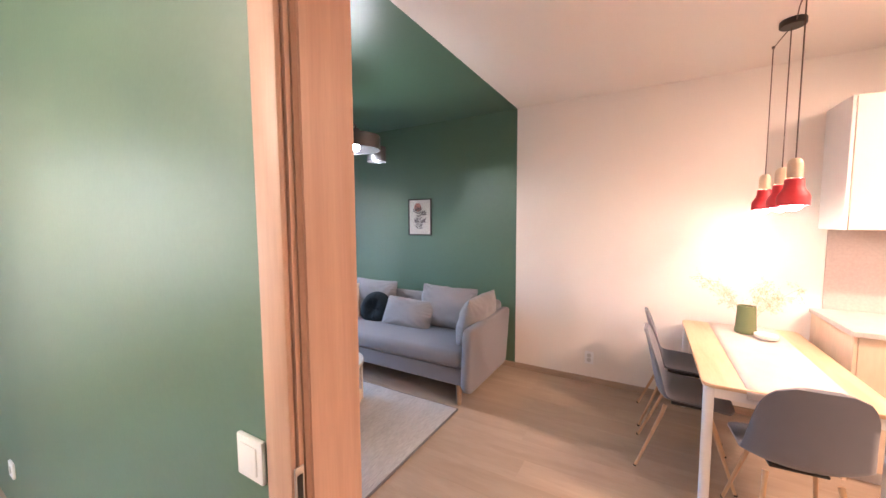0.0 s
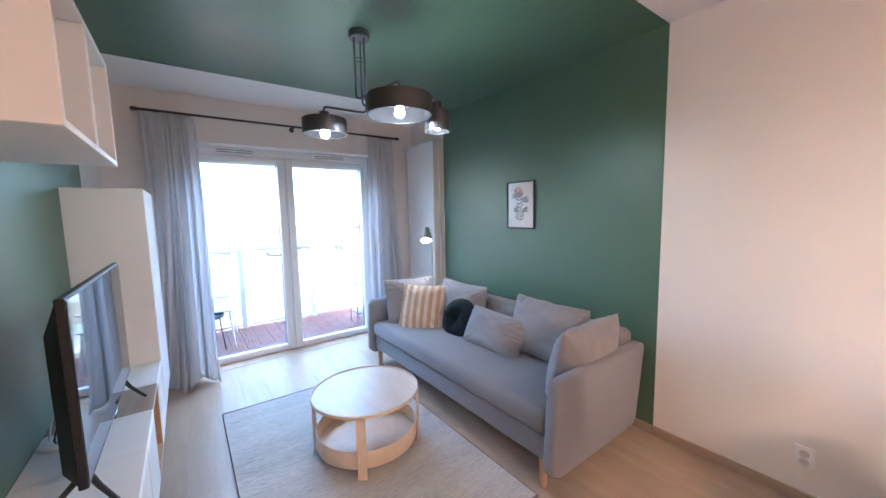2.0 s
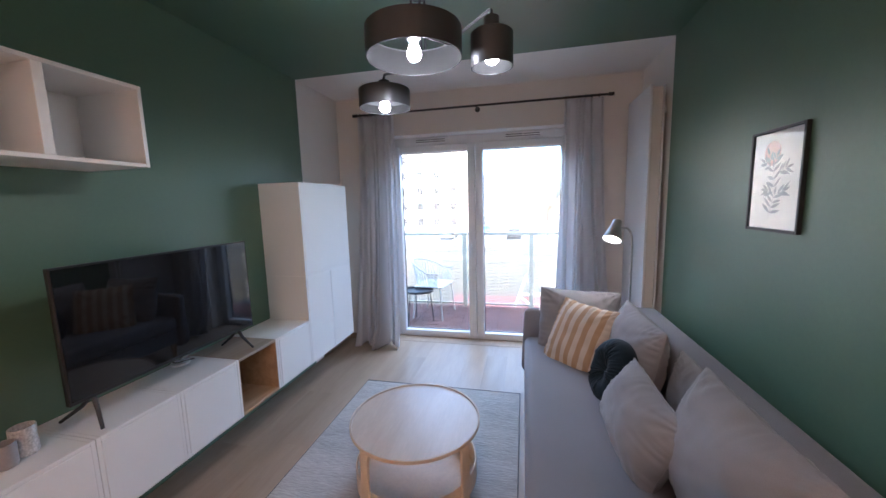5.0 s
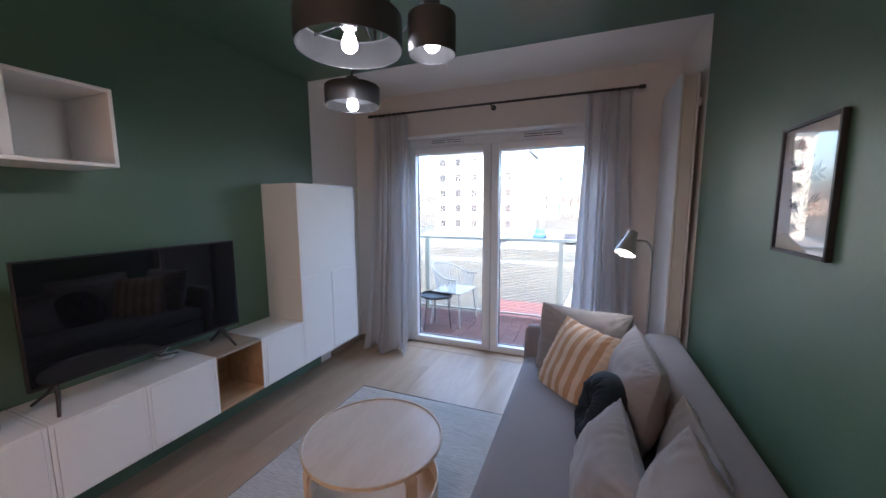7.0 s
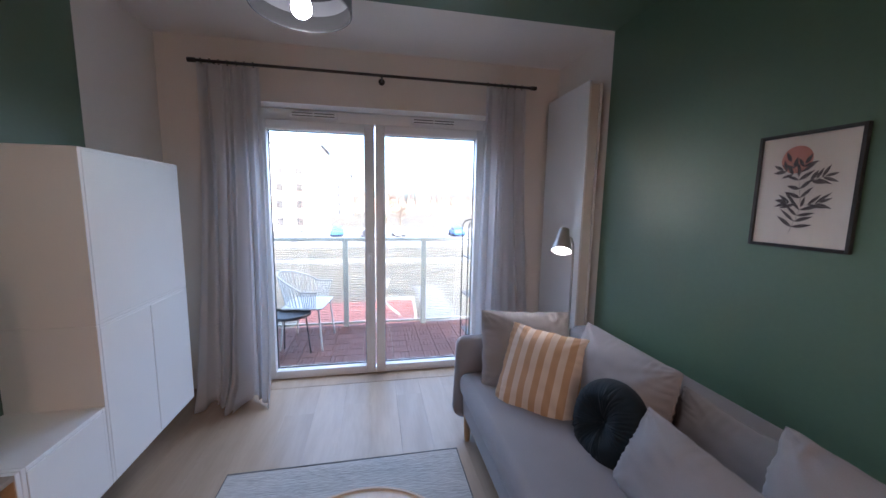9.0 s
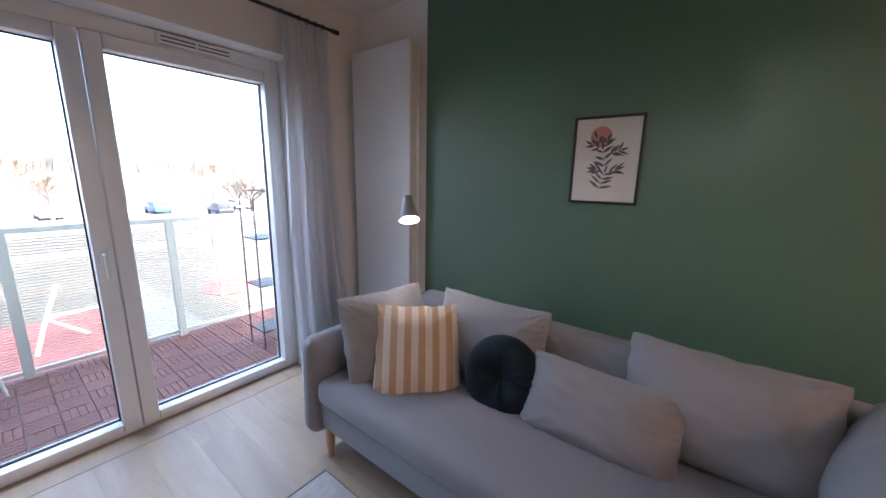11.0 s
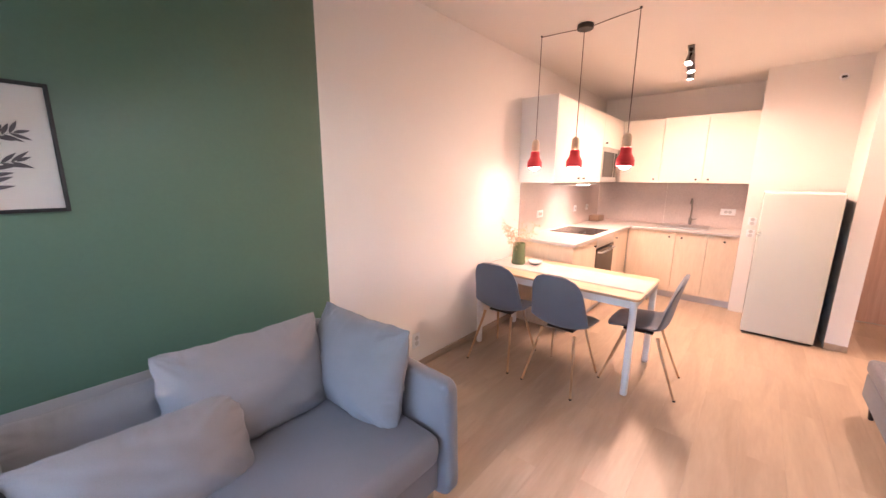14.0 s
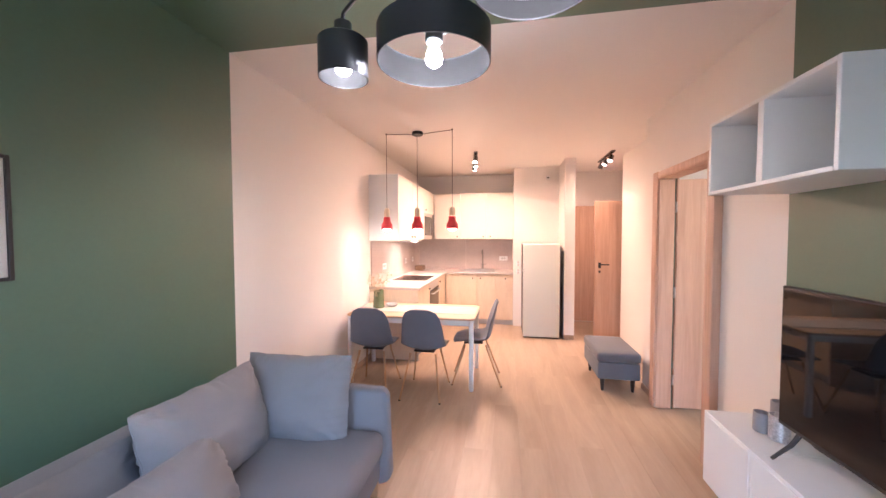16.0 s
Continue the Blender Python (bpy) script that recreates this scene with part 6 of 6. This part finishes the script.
railing = thing("balcony_railing", (-5.46, 1.6, -0.05), "pale metal balcony railing filled with fine horizontal slats", "railing", kind="structure")
part("top_rail", boxed(-5.49, -5.43, -0.6, 3.75, 1.02, 1.06, 0.004), RAIL, railing)
part("bottom_rail", boxed(-5.475, -5.445, -0.6, 3.75, 0.0, 0.03, 0.003), RAIL, railing)
for y in (-0.25, 0.69, 1.63, 2.57, 3.51):
    part("post", boxed(-5.485, -5.435, y - 0.03, y + 0.03, -0.05, 1.02, 0.003), RAIL, railing)
for k in range(46):
    z = 0.045 + k * 0.021
    part("slat", boxed(-5.463, -5.459, -0.6, 3.75, z, z + 0.0055), RAIL, railing)
setting("balcony_screen", boxed(-5.42, OUT - 0.03, 0.30, 0.34, -0.03, 2.4), surface("frosted_pale_panel", (0.55, 0.58, 0.52), 0.3), "pale frosted balcony divider", "screen")


def balcony_chair(at, turn):
    t = thing("balcony_chair", at, "white rounded balcony armchair woven from cord", "chair", turn=turn)
    frame_white = surface("pale_chair_cord", (0.70, 0.69, 0.65), 0.6, var=0.06)
    rim = [(0.29 * math.sin(a), 0.02 - 0.31 * math.cos(a) if abs(a) < 1.57 else 0.02 + 0.14 * (abs(a) - 1.57), 0.615 + 0.15 * max(0.0, math.cos(a)) ** 0.8) for a in [-2.9 + 5.8 * k / 40 for k in range(41)] if abs(a) < 2.9]
    rim = [(math.copysign(0.29, p[0]) if p[1] > 0.02 else p[0], p[1], p[2]) for p in rim]
    low = [(p[0] * 0.80, p[1] * 0.80 + 0.01, 0.43) for p in rim]
    for line in (rim, low):
        bm = bmesh.new()
        tube(bm, line, 0.010, 8)
        part("frame_ring", bm, frame_white, t, "bent tube ring", local=True)
    for k in range(1, len(rim) - 1):
        bm = bmesh.new()
        tube(bm, [rim[k], low[k]], 0.0045, 5)
        part("string", bm, frame_white, t, "", local=True)
    bm = bmesh.new()
    box(bm, -0.235, 0.235, -0.20, 0.21, 0.420, 0.438, 0.008, 2)
    part("seat", bm, frame_white, t, "woven seat", local=True)
    for x in (-1, 1):
        for y in (-1, 1):
            bm = bmesh.new()
            tube(bm, [(x * 0.21, y * 0.17, 0.43), (x * 0.25, y * 0.21, 0)], 0.010, 8)
            part("leg", bm, frame_white, t, local=True)


balcony_chair((-5.02, 1.27, -0.028), -8)


def side_table(at):
    t = thing("side_table", at, "small round black metal tray table", "side table")
    bm = bmesh.new()
    turned(bm, [(0.002, 0.40), (0.19, 0.40), (0.20, 0.405), (0.20, 0.43), (0.196, 0.43), (0.196, 0.408), (0.002, 0.406)], (0, 0, 0), 40)
    part("tray", bm, BLACK, t, local=True)
    for k in range(3):
        a = radians(90 + 120 * k)
        bm = bmesh.new()
        tube(bm, [(0.15 * math.cos(a), 0.15 * math.sin(a), 0.40), (0.19 * math.cos(a), 0.19 * math.sin(a), 0)], 0.007, 8)
        part("leg", bm, BLACK, t, local=True)


side_table((-4.70, 1.15, -0.028))


def plant_stand(at):
    t = thing("plant_stand", at, "narrow black metal shelf stand on the balcony", "shelf")
    for x in (-0.12, 0.12):
        bm = bmesh.new()
        tube(bm, bent([(x, -0.16, 0), (x, -0.16, 1.34), (x, 0.16, 1.34), (x, 0.16, 0)], 0.08), 0.006, 8)
        part("side_hoop", bm, BLACK, t, local=True)
    for z in (0.15, 0.55, 0.95):
        part("shelf", boxed(-0.12, 0.12, -0.16, 0.16, z, z + 0.012, 0.002), BLACK, t, local=True)


plant_stand((-4.70, 3.06, -0.028))

# ---- the distance ----
GZ = -3.6
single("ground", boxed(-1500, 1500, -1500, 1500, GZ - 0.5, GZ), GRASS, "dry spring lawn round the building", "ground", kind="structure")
single("pavement_1", boxed(-33.6, -31.4, -200, 200, GZ, GZ + 0.02), ASPHALT, "pale paved path", "pavement", kind="structure")
single("pavement_2", boxed(-75, -42, -60, 120, GZ, GZ + 0.015), ASPHALT, "pale car park", "pavement", kind="structure")
single("pavement_3", boxed(-22.5, -12.5, 4.3, 5.7, GZ, GZ + 0.02), ASPHALT, "pale paved path to the play area", "pavement", kind="structure")
single("playground", boxed(-19.2, -13.0, -1.2, 3.9, GZ, GZ + 0.03), REDRUBBER, "red rubber play surface", "playground", kind="structure")
bm = bmesh.new()
turned(bm, [(0.01, 0), (1.25, 0), (1.25, 0.03), (0.01, 0.03)], (-18.6, 8.1, GZ), 40)
single("playground", bm, REDRUBBER, "round red rubber play surface", "playground", kind="structure")


def play_things():
    t = thing("climbing_bars", (-16.4, 2.5, GZ + 0.03), "pale tubular climbing bars on the red play surface", "climbing bars")
    for line, r in ((((-15.9, 1.95, GZ + 0.03), (-16.1, 2.25, -2.65), (-16.3, 2.6, -1.75)), 0.055), (((-16.1, 2.25, -2.65), (-16.8, 3.1, GZ + 0.03)), 0.055), (((-16.1, 2.25, -2.62), (-16.0, 3.6, -2.55)), 0.06), (((-16.0, 3.6, -2.55), (-16.1, 3.75, GZ + 0.03)), 0.06)):
        bm = bmesh.new()
        tube(bm, line, r, 8)
        part("tube", bm, RAIL, t)
    m = thing("play_mast", (-17.5, 7.25, GZ), "slim red and white mast beside the play disc", "mast")
    for k in range(6):
        bm = bmesh.new()
        tube(bm, [(-17.5, 7.25 - 0.03 * k, GZ + 0.43 * k), (-17.5, 7.25 - 0.03 * (k + 1), GZ + 0.43 * (k + 1))], 0.05, 8)
        part("section", bm, REDRUBBER if k % 2 else RAIL, m)


play_things()


def flats(name, at, w, d, storeys, wall, accent, label, balconies=True, bay=3.2):
    """A block of flats, its front along y and facing +x."""
    x, y = at
    hs = 2.9
    t = thing(name, (x, y, GZ), label, "building")
    part("wall", boxed(x - d, x, y - w / 2, y + w / 2, GZ, GZ + hs * storeys), wall, t)
    part("roof", boxed(x - d - 0.3, x + 0.3, y - w / 2 - 0.3, y + w / 2 + 0.3, GZ + hs * storeys, GZ + hs * storeys + 0.4), accent, t)
    for s in range(storeys):
        for k in range(int(w / bay)):
            yy = y - w / 2 + bay * (k + 0.5)
            z = GZ + hs * s + 0.9
            if balconies and k % 2:
                part("loggia", boxed(x + 0.005, x + 0.03, yy - 1.2, yy + 1.2, GZ + hs * s + 0.2, GZ + hs * s + 2.5), accent, t)
                win = part("window", boxed(x + 0.031, x + 0.06, yy - 0.8, yy + 0.8, GZ + hs * s + 0.3, z + 1.4), DARKGLASS, t)
                part("balcony", boxed(x + 0.061, x + 1.3, yy - 1.35, yy + 1.35, GZ + hs * s + 0.05, GZ + hs * s + 1.1), wall, t)
            else:
                part("window", boxed(x + 0.005, x + 0.03, yy - 0.6, yy + 0.6, z, z + 1.4), DARKGLASS, t)


flats("apartment_building", (-66, -15.8), 18, 12, 5, RENDERING, FACADE_GREY, "pale block of flats across the car park", False)
flats("apartment_building", (-44, -32.5), 18, 12, 5, RENDERING, FACADE_BROWN, "cream block of flats with brown balconies")
flats("apartment_building", (-130, -10.1), 9, 12, 5, FACADE_GREY, RENDERING, "distant grey block of flats", False)


def bare_tree(at, height, seed):
    t = thing("tree", (at[0], at[1], GZ), "bare spring tree with thin twigs", "tree")
    rnd = random.Random(seed)
    limbs, twigs = bmesh.new(), bmesh.new()

    def grow(p, d, L, r, level):
        q = p + d * L
        tube(limbs if level < 3 else twigs, [p, (p + q) / 2 + Vector((rnd.gauss(0, 0.04), rnd.gauss(0, 0.04), 0)) * L, q], r, 5, r * 0.66)
        if level >= 5:
            return
        for k in range(3 if level < 4 else 4):
            e = (d + Vector((rnd.gauss(0, 0.55), rnd.gauss(0, 0.55), rnd.gauss(0.12, 0.3)))).normalized()
            grow(p.lerp(q, rnd.uniform(0.6, 1.0)), e, L * rnd.uniform(0.6, 0.78), r * 0.63, level + 1)
    grow(Vector((at[0], at[1], GZ)), Vector((0, 0, 1)), height * 0.3, height * 0.024, 0)
    part("trunk", limbs, BARK, t, "", 0)
    part("crown", twigs, BARK, t, "bare twigs", 0)


for k, (at, h) in enumerate((((-38, 18), 7.5), ((-52, 32), 8), ((-30, 34), 6.5), ((-80, 30), 10), ((-85, 60), 10), ((-60, 70), 9), ((-53, 5.8), 7.5), ((-90, 5), 10))):
    bare_tree(at, h, 11 + k)


rnd = random.Random(77)
bm = bmesh.new()
for k in range(5000):
    x, y = rnd.uniform(-260, -150), rnd.uniform(-330, 420)
    clump = 0.5 + noise.noise(Vector((x * 0.03, y * 0.06, 0)))
    h, w = (9.0 + 9.0 * max(0.0, clump)) * rnd.uniform(0.55, 1.0), rnd.uniform(0.08, 0.30)
    lean = rnd.gauss(0, 1.2)
    bm.faces.new([bm.verts.new(p) for p in ((x, y - w, GZ), (x, y + w, GZ), (x, y + lean, GZ + h))])
tagged(single("far_wood", bm, TWIGS, "distant belt of bare brown trees", "trees", smooth=0, base=(-190, 50, GZ)), kind="stuff")


def car(at, turn, paint):
    t = thing("car", (at[0], at[1], GZ + 0.015), "parked car in the car park", "car", "parked cars", turn)
    bm = bmesh.new()
    box(bm, -0.86, 0.86, -2.1, 2.1, 0.28, 0.85, 0.12, 3)
    made = box(bm, -0.74, 0.74, -1.5, 1.2, 0.85, 1.42, 0.0)
    for v in made["verts"]:
        if v.co.z > 1.3:
            v.co.y *= 0.66
            v.co.x *= 0.86
    part("body", bm, paint, t, local=True)
    part("windows", boxed(-0.72, 0.72, -1.25, 0.95, 0.95, 1.30, 0.02), DARKGLASS, t, local=True)
    for x in (-0.80, 0.80):
        for y in (-1.3, 1.3):
            bm = bmesh.new()
            turned(bm, [(0.002, -0.09), (0.30, -0.09), (0.31, 0.0), (0.30, 0.09), (0.002, 0.09)], (0, 0, 0), 16)
            bm.transform(pose(x, y, 0.31, 0, 90, 0))
            part("wheel", bm, RUBBER, t, local=True)


for k in range(11):
    car((-50.0 - (k % 2) * 6.5, -8 + k * 4.6), 92 if k % 2 else 88, CARPAINTS[(k * 3 + 1) % 4])

# ---- floor planks ----
floor = thing("floor", (0, 1.9, -0.012), "pale oak laminate floor of long planks", "floor", kind="structure")
part("substrate", boxed(WEST, EAST + 0.1, -0.45, NORTH, -0.20, -0.012), SKIRT, floor)
PW, PL = 0.193, 1.286
PLANKS = {}


def plank(x0, x1, y0, y1):
    key = (round(x1 - x0, 2), round(y1 - y0, 3))
    if key not in PLANKS:
        bm = bmesh.new()
        L, w = key
        made = box(bm, 0, L - 0.0003, 0, w - 0.0003, 0, 0.012)
        edges = [e for e in bm.edges if all(v.co.z > 0.011 for v in e.verts)]
        bmesh.ops.bevel(bm, geom=edges, offset=0.0004, segments=1, affect="EDGES")
        PLANKS[key] = mesh_of("plank", bm, OAK)
    ob = new("plank", PLANKS[key])
    ob.parent = floor
    ob.matrix_basis = PLACE[floor].inverted() @ pose(x0, y0, -0.012)


rows = int((NORTH - SOUTH) / PW) + 1
for r in range(rows + 5):
    y1 = NORTH - r * PW
    y0 = y1 - PW
    x_start, x_stop = (WEST, EAST)
    if y0 < SOUTH:
        x_start, x_stop = 0.79, EAST
    if y1 < 0.30:
        x_start = 2.36
    if y0 < SOUTH < y1:
        plank(WEST, 0.79, SOUTH, y1)
    if y1 < -0.43:
        break
    x = x_start - round((r * 0.47) % 1.0 * PL, 2)
    while x < x_stop:
        a, b = max(x, x_start), min(x + PL, x_stop)
        if b - a > 0.02:
            plank(a, b, y0, y1)
        x += PL
part("door_strip", boxed(LW, LE, bed, SOUTH, -0.011, -0.0005), OAK, floor)
